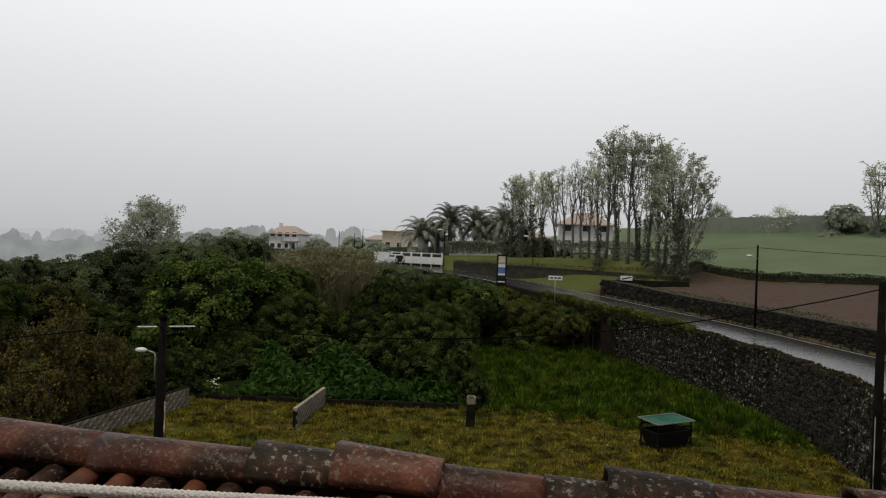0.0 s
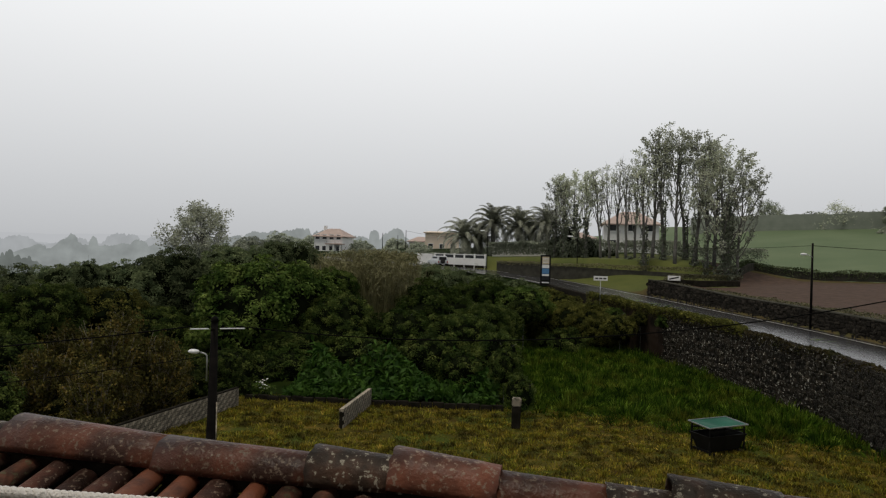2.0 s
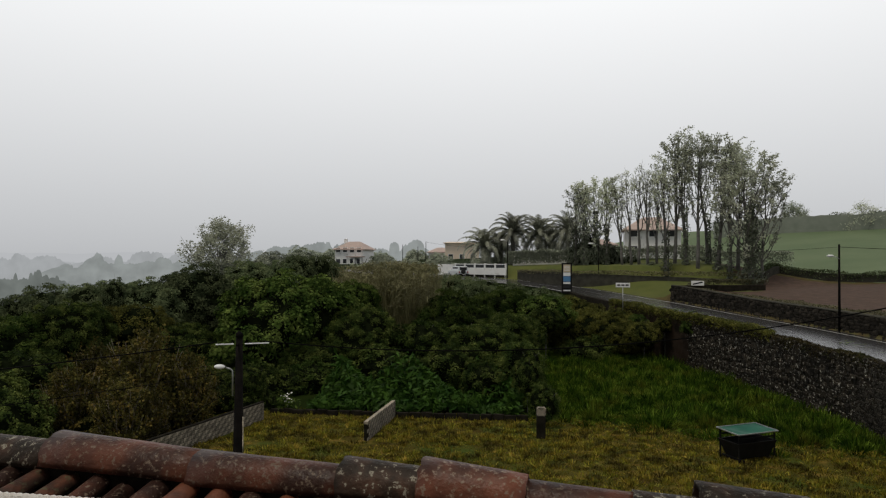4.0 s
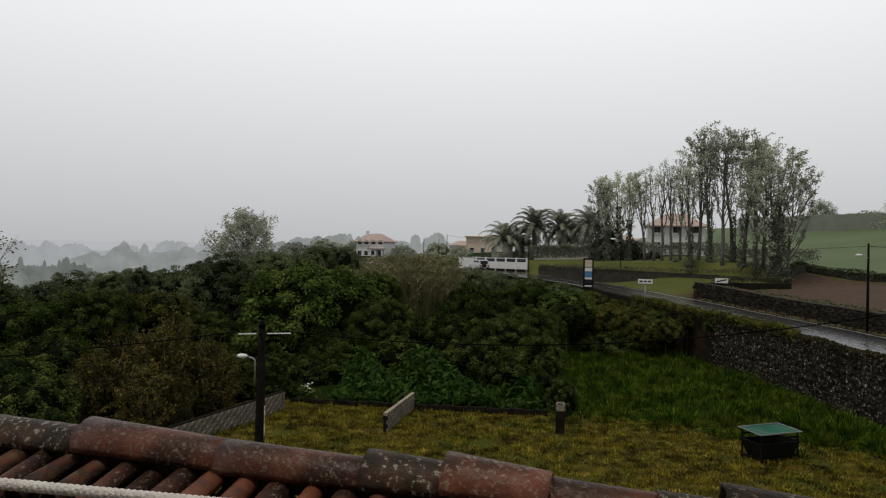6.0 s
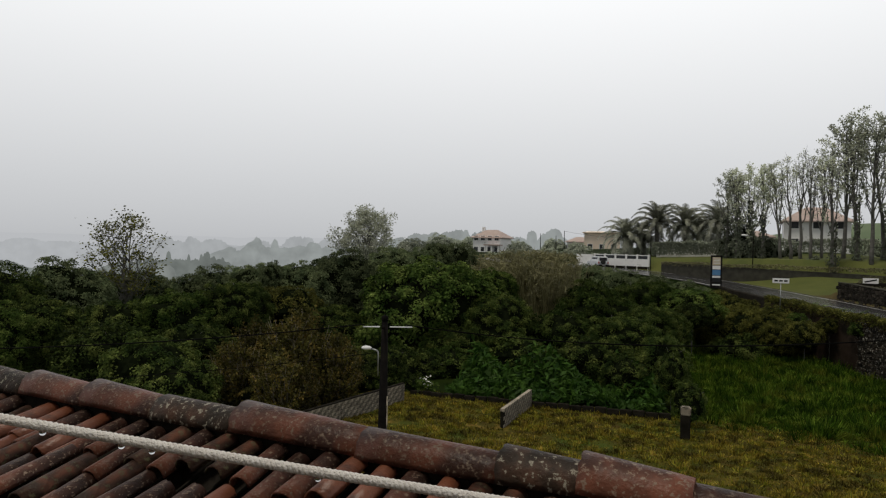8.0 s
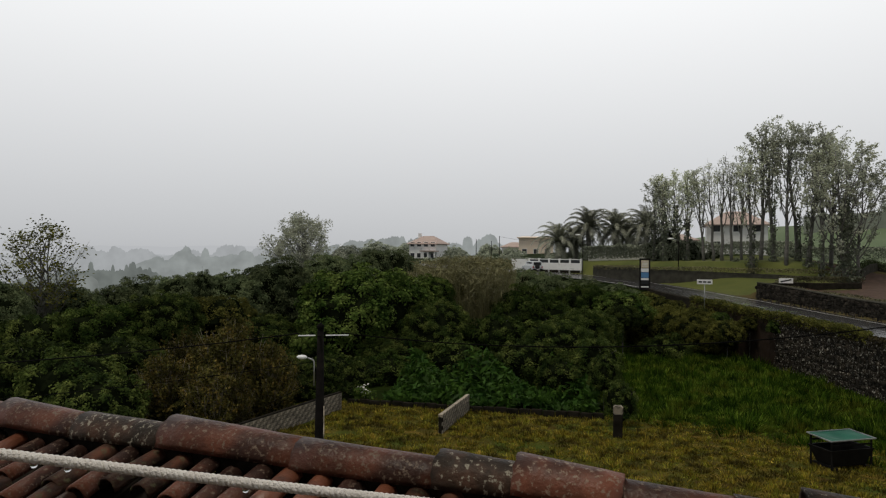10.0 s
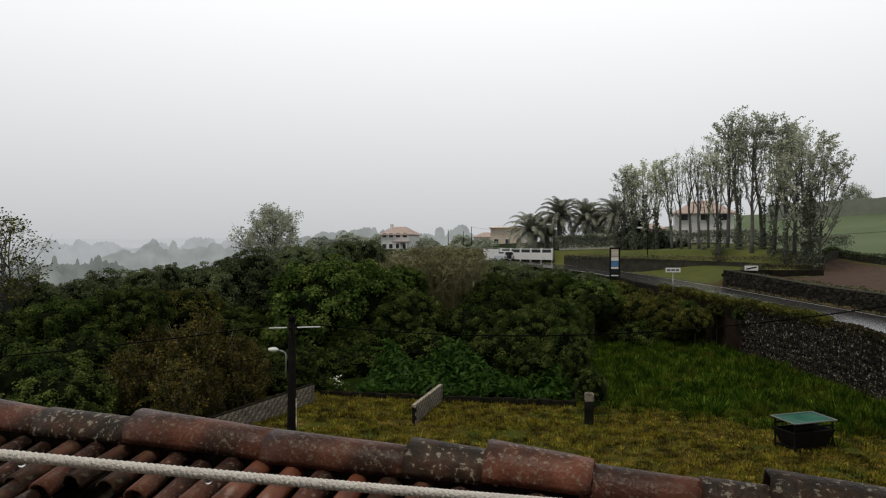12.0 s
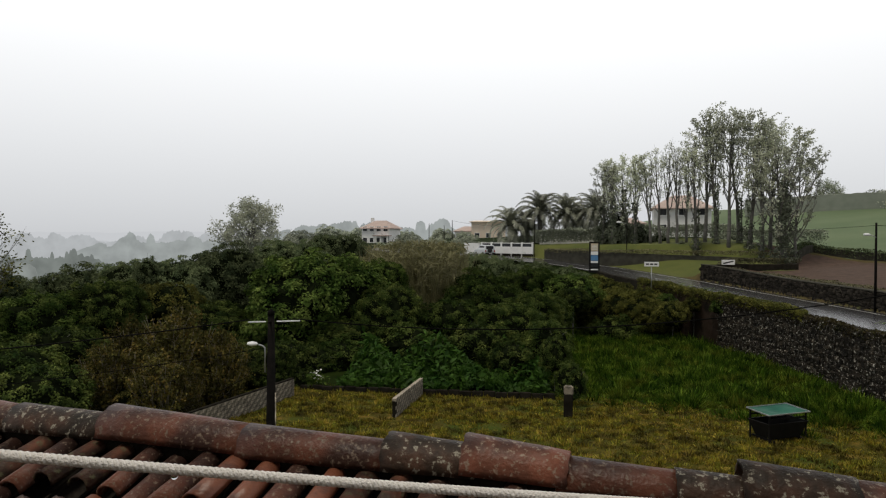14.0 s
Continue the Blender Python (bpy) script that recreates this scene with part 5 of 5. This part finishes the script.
box(bm, (1.1, 0.012, 0.14), (0, -0.03, 0.3), Matrix.Rotation(radians(-14), 4, "Y"))
part("arrow", bm, M_BLACK, t)

# ---- white wall, houses, parked car ----


def white_wall():
    p, q = Vector((0.3, 104.6, 0)), Vector((-8.3, 109.6, 0))
    d = (q - p).length
    t = tagged(new("wall_white"), "white rendered garden wall with pillars and dark openings", "wall", kind="structure")
    t.location, t.rotation_euler = (p.x, p.y, 6.3), (0, 0, math.atan2(q.y - p.y, q.x - p.x))
    boxed("base", (d, 0.32, 0.5), (d / 2, 0, 0.05), M_JOINT, t)
    boxed("panel", (d, 0.25, 1.15), (d / 2, 0, 0.85), M_WHITE, t)
    boxed("rail", (d, 0.2, 0.12), (d / 2, 0, 1.98), M_WHITE, t)
    for i in range(6):
        boxed("pillar", (0.3, 0.32, 2.35), (0.15 + (d - 0.3) * i / 5, 0, 0.95), M_WHITE, t, bevel=0.02)
    for i in range(5):
        boxed("opening", (d / 5 - 0.3, 0.08, 0.5), (0.15 + (d - 0.3) * (i + 0.5) / 5, 0.03, 1.67), M_GLASS, t)
    t = tagged(new("wall_white_gate"), "plain white rendered gate wall", "wall", kind="structure")
    boxed("panel", (3.2, 0.3, 1.9), (-9.9, 110.6, 7.3), M_WHITE, t, rz=-33)


white_wall()
garden = tagged(new("wall_garden"), "low white garden wall behind the palms", "wall", kind="structure")
garden.location, garden.rotation_euler = (1.30, 110.19, 9.37), (0, 0, math.atan2(-1.81, 9.04))
for k in range(5):
    boxed("panel", (1.80, 0.22, 3.4), (1.84 * (k + 0.5), 0, -1.3 + 0.03 * (k % 2)), M_WHITE, garden, bevel=0.02)


def house(name, label, x, y, z, rz, size, wallmat, roofmat, roof_h, storeys, cols, hip=0.35, chimney=False):
    w, d, h = size
    t = thing(name, label, "house", (x, y, z))
    t.rotation_euler = (0, 0, radians(rz))
    boxed("wall", (w, d, h + 2), (0, 0, h / 2 - 1), wallmat, t, bevel=0.03)
    o = 0.5
    v = [(-w / 2 - o, -d / 2 - o, h), (w / 2 + o, -d / 2 - o, h), (w / 2 + o, d / 2 + o, h), (-w / 2 - o, d / 2 + o, h), (-w / 2 + w * hip, 0, h + roof_h), (w / 2 - w * hip, 0, h + roof_h)]
    v += [(a, b, c - 0.18) for a, b, c in v[:4]]
    raw("roof", v, [(0, 1, 5, 4), (1, 2, 5), (2, 3, 4, 5), (3, 0, 4), (6, 7, 1, 0), (7, 8, 2, 1), (8, 9, 3, 2), (9, 6, 0, 3), (9, 8, 7, 6)], roofmat, t)
    for s in range(storeys):
        for c in range(cols):
            cx = -w / 2 + w * (c + 0.5) / cols
            cz = 1.5 + s * 2.8
            wd = boxed("window", (1.3, 0.1, 1.3), (cx, -d / 2 - 0.02, cz), M_WHITE, t)
            boxed("pane", (1.1, 0.06, 1.1), (cx, -d / 2 - 0.06, cz), M_GLASS, wd)
            boxed("sill", (1.4, 0.16, 0.08), (cx, -d / 2 - 0.08, cz - 0.68), M_WHITE, wd)
    if chimney:
        boxed("chimney", (0.7, 0.7, 2.2), (-w * 0.32, 0, h + roof_h * 0.8), M_WHITE, t)
    return t


h1 = house("house", "white two-storey house with haze-paled red hipped roof", -38.3, 166, 7.0, -12, (7.6, 7, 4.5), M_WHITE, M_ROOFRED, 2.0, 2, 4, 0.3, True)
boxed("porch_roof", (4.2, 2.4, 0.25), (2.4, -4.6, 2.6), M_ROOFRED, h1)
for k in (0.6, 2.4, 4.2):
    boxed("porch_pillar", (0.3, 0.3, 2.6), (k, -5.5, 1.2), M_WHITE, h1)
house("house", "apricot house with flat parapet behind the palms", -11.0, 171, 8.3, 2, (8.6, 8, 5.0), M_ORANGE, M_ORANGE, 0.35, 1, 3, 0.1)
house("house", "pale house with low grey roof further up the road", -17.5, 180, 8, 0, (6, 7, 3.0), M_WHITE, M_ROOFRED, 1.3, 1, 2)
house("house", "white house with red roof behind the tall trees", 26.5, 123.5, 9.5, -8, (9.5, 8, 5.0), M_WHITE, M_ROOFRED, 2.4, 2, 3)
house("house", "low white outbuilding among the trunks", 16.5, 121, 9.6, -4, (6, 5, 2.2), M_WHITE, M_ROOFRED, 1.0, 1, 2)


def car(x, y, z, rz):
    t = thing("parked_car", "silver-grey four-wheel-drive car parked on the road, rear in view", "car", (x, y, z))
    t.rotation_euler = (0, 0, radians(rz))
    prof = [(-2.1, 0.45), (-2.15, 0.95), (-2.08, 1.05), (-1.95, 1.75), (-1.7, 1.85), (0.4, 1.83), (0.95, 1.15), (2.0, 1.02), (2.15, 0.8), (2.15, 0.45)]
    v = [(a, s * (0.86 if b < 1.3 else 0.74), b) for s in (-1, 1) for a, b in prof]
    n = len(prof)
    f = [tuple(range(n)), tuple(range(2 * n - 1, n - 1, -1))] + [(i, i + n, (i + 1) % n + n, (i + 1) % n) for i in range(n)]
    b = raw("body", v, f, M_CAR, t)
    mod = b.modifiers.new("round", "BEVEL")
    mod.width, mod.segments = 0.06, 2
    boxed("rear_window", (0.05, 1.2, 0.5), (-2.03, 0, 1.42), M_GLASS, t)
    for s in (-1, 1):
        boxed("side_window", (1.9, 0.05, 0.46), (-0.75, s * 0.79, 1.47), M_GLASS, t)
        boxed("tail_light", (0.06, 0.16, 0.3), (-2.14, s * 0.74, 0.9), M_RED, t)
    boxed("bumper", (0.2, 1.7, 0.24), (-2.2, 0, 0.5), M_BLACK, t, bevel=0.04)
    boxed("number_plate", (0.03, 0.5, 0.12), (-2.31, 0, 0.55), M_WHITE, t)
    bm = bmesh.new()
    bmesh.ops.create_cone(bm, cap_ends=True, segments=20, radius1=0.36, radius2=0.36, depth=0.2, matrix=Matrix.Translation((-2.28, 0.1, 1.0)) @ Matrix.Rotation(math.pi / 2, 4, "Y"))
    part("spare_wheel", bm, M_RUBBER, t)
    for a in (-1.35, 1.35):
        for s in (-1, 1):
            bm = bmesh.new()
            bmesh.ops.create_cone(bm, cap_ends=True, segments=24, radius1=0.38, radius2=0.38, depth=0.24, matrix=Matrix.Translation((a, s * 0.76, 0.38)) @ Matrix.Rotation(math.pi / 2, 4, "X"))
            wh = part("wheel", bm, M_RUBBER, t)
            bm = bmesh.new()
            bmesh.ops.create_cone(bm, cap_ends=True, segments=20, radius1=0.22, radius2=0.2, depth=0.26, matrix=Matrix.Translation((a, s * 0.765, 0.38)) @ Matrix.Rotation(math.pi / 2, 4, "X"))
            part("rim", bm, M_STEEL, wh)


car(-7.4, 104.6, road_z(104.6) + 0.05, 118)

# ---- misty distance ----


def ridge(name, r, a0, a1, base, top, crowns, seed, material, label):
    """A far strip of tree tops, a slab with depth, by bearing: rounded crowns of uneven height side by side."""
    rng = random.Random(seed)
    n = 420
    bumps = [(rng.uniform(a0, a1), (a1 - a0) * rng.uniform(0.014, 0.04), rng.uniform(0.45, 1.0)) for _ in range(crowns)]
    v, f = [], []
    for i in range(n + 1):
        a = a0 + (a1 - a0) * i / n
        s = i / n
        env = min(1, 5 * s, 5 * (1 - s))
        h = 0.3 + 0.12 * noise.noise((a * 0.3, seed, 0))
        for c, w, k in bumps:
            q = abs(a - c) / w
            if q < 1:
                g = 0.6 + 0.4 * noise.noise((c * 0.16, seed, 7))
                h = max(h, k * g * (0.6 + 0.4 * math.sqrt(1 - q * q)))
        h = base + (top - base) * env * (h + 0.05 * noise.noise((a * 6.1, seed, 2)) + 0.025 * noise.noise((a * 17, seed, 4)))
        a = radians(a)
        for rr, z in ((r, -40), (r, h), (r + 30, h - 1), (r + 30, -40)):
            v.append((rr * math.sin(a), rr * math.cos(a), z))
    for i in range(n):
        for k in range(3):
            q = i * 4 + k
            f.append((q, q + 4, q + 5, q + 1))
    return tagged(raw(name, v, f, material), label, "backdrop", kind="structure")


# glowing slabs, paler the farther off, with the haze in their colour
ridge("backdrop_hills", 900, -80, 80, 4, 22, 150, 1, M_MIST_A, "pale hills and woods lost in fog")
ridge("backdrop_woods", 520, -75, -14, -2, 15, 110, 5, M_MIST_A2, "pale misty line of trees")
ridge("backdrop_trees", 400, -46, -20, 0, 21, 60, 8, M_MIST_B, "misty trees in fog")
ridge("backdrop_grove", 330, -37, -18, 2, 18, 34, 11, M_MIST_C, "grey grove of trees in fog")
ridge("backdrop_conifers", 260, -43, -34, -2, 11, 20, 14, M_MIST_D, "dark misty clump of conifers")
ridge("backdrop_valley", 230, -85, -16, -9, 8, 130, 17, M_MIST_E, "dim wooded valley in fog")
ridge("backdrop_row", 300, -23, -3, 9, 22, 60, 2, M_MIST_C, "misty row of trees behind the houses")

# ---- the roof in front ----
RD, RU = Vector((0.9913, -0.1314, 0)), Vector((0.1314, 0.9913, 0))
R0 = Vector((0, 2.74, 8.05))
SLOPE = 0.30
roof = thing("tiled_roof", "old clay-tiled roof with lichen-spotted ridge tiles", "roof", (0, 0, 0))


def half_pipe(length, r0, r1, thick, arc=180, segs=12, along=4, seed=0):
    """An open half-round tile along +x, crown at z = radius."""
    rng = random.Random(seed)
    v, f = [], []
    for i in range(along + 1):
        s = i / along
        r = r0 + (r1 - r0) * s
        for rr in (r, r - thick):
            for k in range(segs + 1):
                w = radians(90 - arc / 2 + arc * k / segs)
                j = 1 + rng.uniform(-0.012, 0.012)
                v.append((length * s + (rng.uniform(-0.006, 0.006) if i in (0, along) else 0), rr * math.cos(w) * j, rr * math.sin(w) * j))
    row = 2 * (segs + 1)
    for i in range(along):
        for k in range(segs):
            a = i * row + k
            f.append((a, a + row, a + row + 1, a + 1))
            b = a + segs + 1
            f.append((b, b + 1, b + row + 1, b + row))
        for k in (0, segs):
            a = i * row + k
            q = (a, a + segs + 1, a + row + segs + 1, a + row)
            f.append(q if k == 0 else q[::-1])
    for i in (0, along):
        for k in range(segs):
            a = i * row + k
            q = (a, a + 1, a + segs + 2, a + segs + 1)
            f.append(q if i == 0 else q[::-1])
    me = bpy.data.meshes.new("tile")
    me.from_pydata(v, [], f)
    me.update()
    me.shade_smooth()
    return me


def place_tile(name, me, material, origin, xdir, zdir, label=""):
    ob = new(name, me)
    if not me.materials:
        me.materials.append(material)
    ob.parent = roof
    x = xdir.normalized()
    y = zdir.cross(x).normalized()
    z = x.cross(y)
    ob.matrix_local = Matrix.Translation(origin) @ Matrix((x, y, z)).transposed().to_4x4()
    if label:
        tagged(ob, label)
    return ob


# ridge tiles: start along the ridge, end, radius at start and end, lift of the start
RIDGE = [(-5.0, -4.3, 0.115, 0.10, 0.02, 0), (-4.35, -3.68, 0.115, 0.10, 0.02, 1), (-3.72, -3.12, 0.115, 0.10, 0.02, 0), (-3.17, -2.56, 0.115, 0.10, 0.02, 0), (-2.61, -1.99, 0.108, 0.098, 0.0, 1),
         (-2.04, -1.22, 0.122, 0.105, 0.02, 0), (-1.29, -0.54, 0.112, 0.10, -0.01, 0), (-0.6, -0.2, 0.122, 0.105, 0.0, 1), (-0.26, 0.17, 0.125, 0.11, 0.02, 0), (0.13, 0.6, 0.105, 0.092, -0.02, 0),
         (0.58, 0.85, 0.098, 0.095, -0.025, 1), (0.81, 1.2, 0.128, 0.105, 0.0, 1), (1.16, 1.75, 0.11, 0.1, -0.02, 0), (1.7, 2.3, 0.115, 0.1, 0.0, 0), (2.26, 2.9, 0.11, 0.1, 0.0, 1)]
for i, (s0, s1, r0, r1, lift, lich) in enumerate(RIDGE):
    me = half_pipe(s1 - s0, r0 + 0.002, r1 - 0.004, 0.018, 190, 14, 5, i)
    a = R0 + RD * s0 + Vector((0, 0, lift - 0.020))
    b = R0 + RD * s1 + Vector((0, 0, min(0.0, lift) - 0.022))
    place_tile("ridge_tile", me, M_TILE2 if lich else M_TILE, a, b - a, Vector((0, 0, 1)), "lichen-spotted ridge tile" if lich else "dark red weathered ridge tile")
# mortar bed and roof deck
DOWN = (-RU - Vector((0, 0, SLOPE))).normalized()
UPN = RD.cross(-DOWN).normalized()
bm = bmesh.new()
mt = Matrix((RD, RU, Vector((0, 0, 1)))).transposed().to_4x4()
box(bm, (8.2, 0.15, 0.10), (0, 0, 0), None, 0.02)
o = part("mortar_bed", bm, M_MORTAR, roof)
o.matrix_local = Matrix.Translation(R0 + RD * -1.0 - Vector((0, 0, 0.06))) @ mt
ra, rb, L = R0 + RD * -5.2, R0 + RD * 3.1, 3.4
low = Vector((0, 0, -0.17))
e = DOWN * L
back = (RU - Vector((0, 0, 0.42))).normalized() * 3.0
v = [ra + low, rb + low, rb + e + low, ra + e + low, ra + back + low, rb + back + low]
v += [p - Vector((0, 0, 0.12)) for p in v]
raw("roof_deck", v, [(0, 3, 2, 1), (0, 1, 5, 4), (6, 7, 8, 9), (6, 10, 11, 7), (3, 9, 8, 2), (4, 5, 11, 10), (0, 4, 10, 6), (0, 6, 9, 3), (1, 2, 8, 7), (1, 7, 11, 5)], M_MORTAR, roof)
PITCH, EXPO = 0.155, 0.36
rng = random.Random(77)
COVERS = [half_pipe(0.44, 0.052, 0.064, 0.012, 175, 10, 3, 100 + k) for k in range(3)]
KINDS = []
for k, m in enumerate((M_TILE, M_TILE4, M_TILE3)):
    c = COVERS[k]
    c.materials.append(m)
    KINDS.append(c)
for c in range(52):
    s = -5.0 + c * PITCH
    for r in range(6):
        k = rng.choices((0, 1, 2), (0.42, 0.38, 0.20))[0]
        off = 0.10 + r * EXPO + rng.uniform(-0.10, 0.10) - 0.05 * (r == 0)
        p = R0 + RD * (s + rng.uniform(-0.012, 0.012)) + DOWN * off + UPN * (-0.07 + 0.016 * (1 if r else 0.3))
        tilt = DOWN + UPN * (0.045 + rng.uniform(-0.02, 0.03)) + RD * rng.uniform(-0.10, 0.10)
        ob = place_tile("roof_tile", KINDS[k], None, p, tilt, UPN + RD * rng.uniform(-0.2, 0.2))
        ob.scale = (rng.uniform(0.85, 1.08), rng.uniform(0.88, 1.14), rng.uniform(0.85, 1.15))
# the lower courses, under the eye, joined
tv, tf = [], []
base = np.array([v.co[:] for v in COVERS[1].vertices])
polys = [tuple(p.vertices) for p in COVERS[1].polygons]
tx, tz = DOWN.normalized(), UPN
ty = tz.cross(tx)
rot = np.array((tx, ty, tz))
for c in range(52):
    for r in range(6, 9):
        p = R0 + RD * (-5.0 + c * PITCH) + DOWN * (0.10 + r * EXPO) + UPN * -0.054
        n = len(tv)
        tv += [tuple(q) for q in (base @ rot + np.array(p))]
        tf += [tuple(i + n for i in q) for q in polys]
tagged(raw("lower_roof_tiles", tv, tf, M_TILE4, roof), "lower courses of mossy clay roof tiles", kind="stuff")
# channels between the covers, one run each
CH = half_pipe(3.3, 0.07, 0.07, 0.01, 150, 8, 1, 9)
CH.materials.append(M_MORTAR)
for c in range(51):
    p = R0 + RD * (-5.0 + (c + 0.5) * PITCH) + DOWN * 0.05 + UPN * 0.0
    place_tile("channel_tile", CH, None, p + UPN * -0.075, DOWN, -UPN)
# the house body below the roof
house_body = tagged(new("wall_house"), "plain rendered house wall below the roof", "wall", kind="structure")
bm = box(bmesh.new(), (8.0, 5.2, 6.9), (0, 0, 0), None, 0.02)
o = part("wall_body", bm, M_WHITE, house_body)
o.matrix_local = Matrix.Translation(R0 + RD * -1.05 - RU * 0.2 + Vector((0, 0, -1.25 - 3.45))) @ mt

# added, never in view: wall and overhang that keep low sky off the roof
upper = tagged(new("wall_sky_blocker"), "plain grey rendered wall added unseen behind the eye to block sky", "wall", kind="structure")
for size, off, nm in (((9.0, 0.3, 5.6), (-1.0, -4.4, 1.2), "wall_body"), ((9.6, 1.1, 0.16), (-1.0, -4.2, 4.06), "eave")):
    o = part(nm, box(bmesh.new(), size, (0, 0, 0), None, 0.02), M_BLOCK, upper)
    o.matrix_local = Matrix.Translation(R0 + RD * off[0] + RU * off[1] + Vector((0, 0, off[2]))) @ mt

# ---- clothes line with hanging drops ----
rope = thing("clothes_line", "twisted white clothes line hung with rain drops", "rope", (0, 0, 0))


def rope_at(s):
    u = -0.7 + 2.3 * s
    return Vector((-0.794 + 0.733 * u, 0.691 + 0.252 * u, 8.752 - 0.116 * u - 0.0094 * u * (1 - u)))


RA, RB = rope_at(0), rope_at(1)
axis = (RB - RA).normalized()
na = axis.cross(Vector((0, 0, 1))).normalized()
nb = axis.cross(na)
for k in range(3):
    pts = []
    for i in range(700):
        s = i / 699
        w = 2 * math.pi * (k / 3 + s * 82)
        pts.append(rope_at(s) + (na * math.cos(w) + nb * math.sin(w)) * 0.0030)
    tubed("strand", pts, 0.0046, M_ROPE, rope, sides=6)
for s in (0.305, 0.364, 0.387, 0.513):
    bm = bmesh.new()
    bmesh.ops.create_uvsphere(bm, u_segments=14, v_segments=10, radius=0.0046, matrix=Matrix.Translation(rope_at(s) - Vector((0, 0, 0.0082))) @ Matrix.Diagonal((1, 1, 1.15, 1)))
    d = part("water_drop", bm, M_WATER, rope, smooth=True)

# ---- stones of the walls ----
lay_stones(retaining, [(x, y) for x, y in RET if y < 58.5], 1, 0.56, lambda x, y: -0.3, lambda x, y: near_top(y) - 0.02, 0.36, 300, lambda c: 30 < c[1] < 42 and c[2] > 0.2, 21)
lay_stones(far_wall, FARW[14:], 1, 0.5, lambda x, y: road_z(y) - 0.1, lambda x, y: road_z(y) + 1.42 + 0.3 * smooth(60, 79, y), 0.4, 300, lambda c: 36 < c[1] < 58, 22, material=M_STONE2)
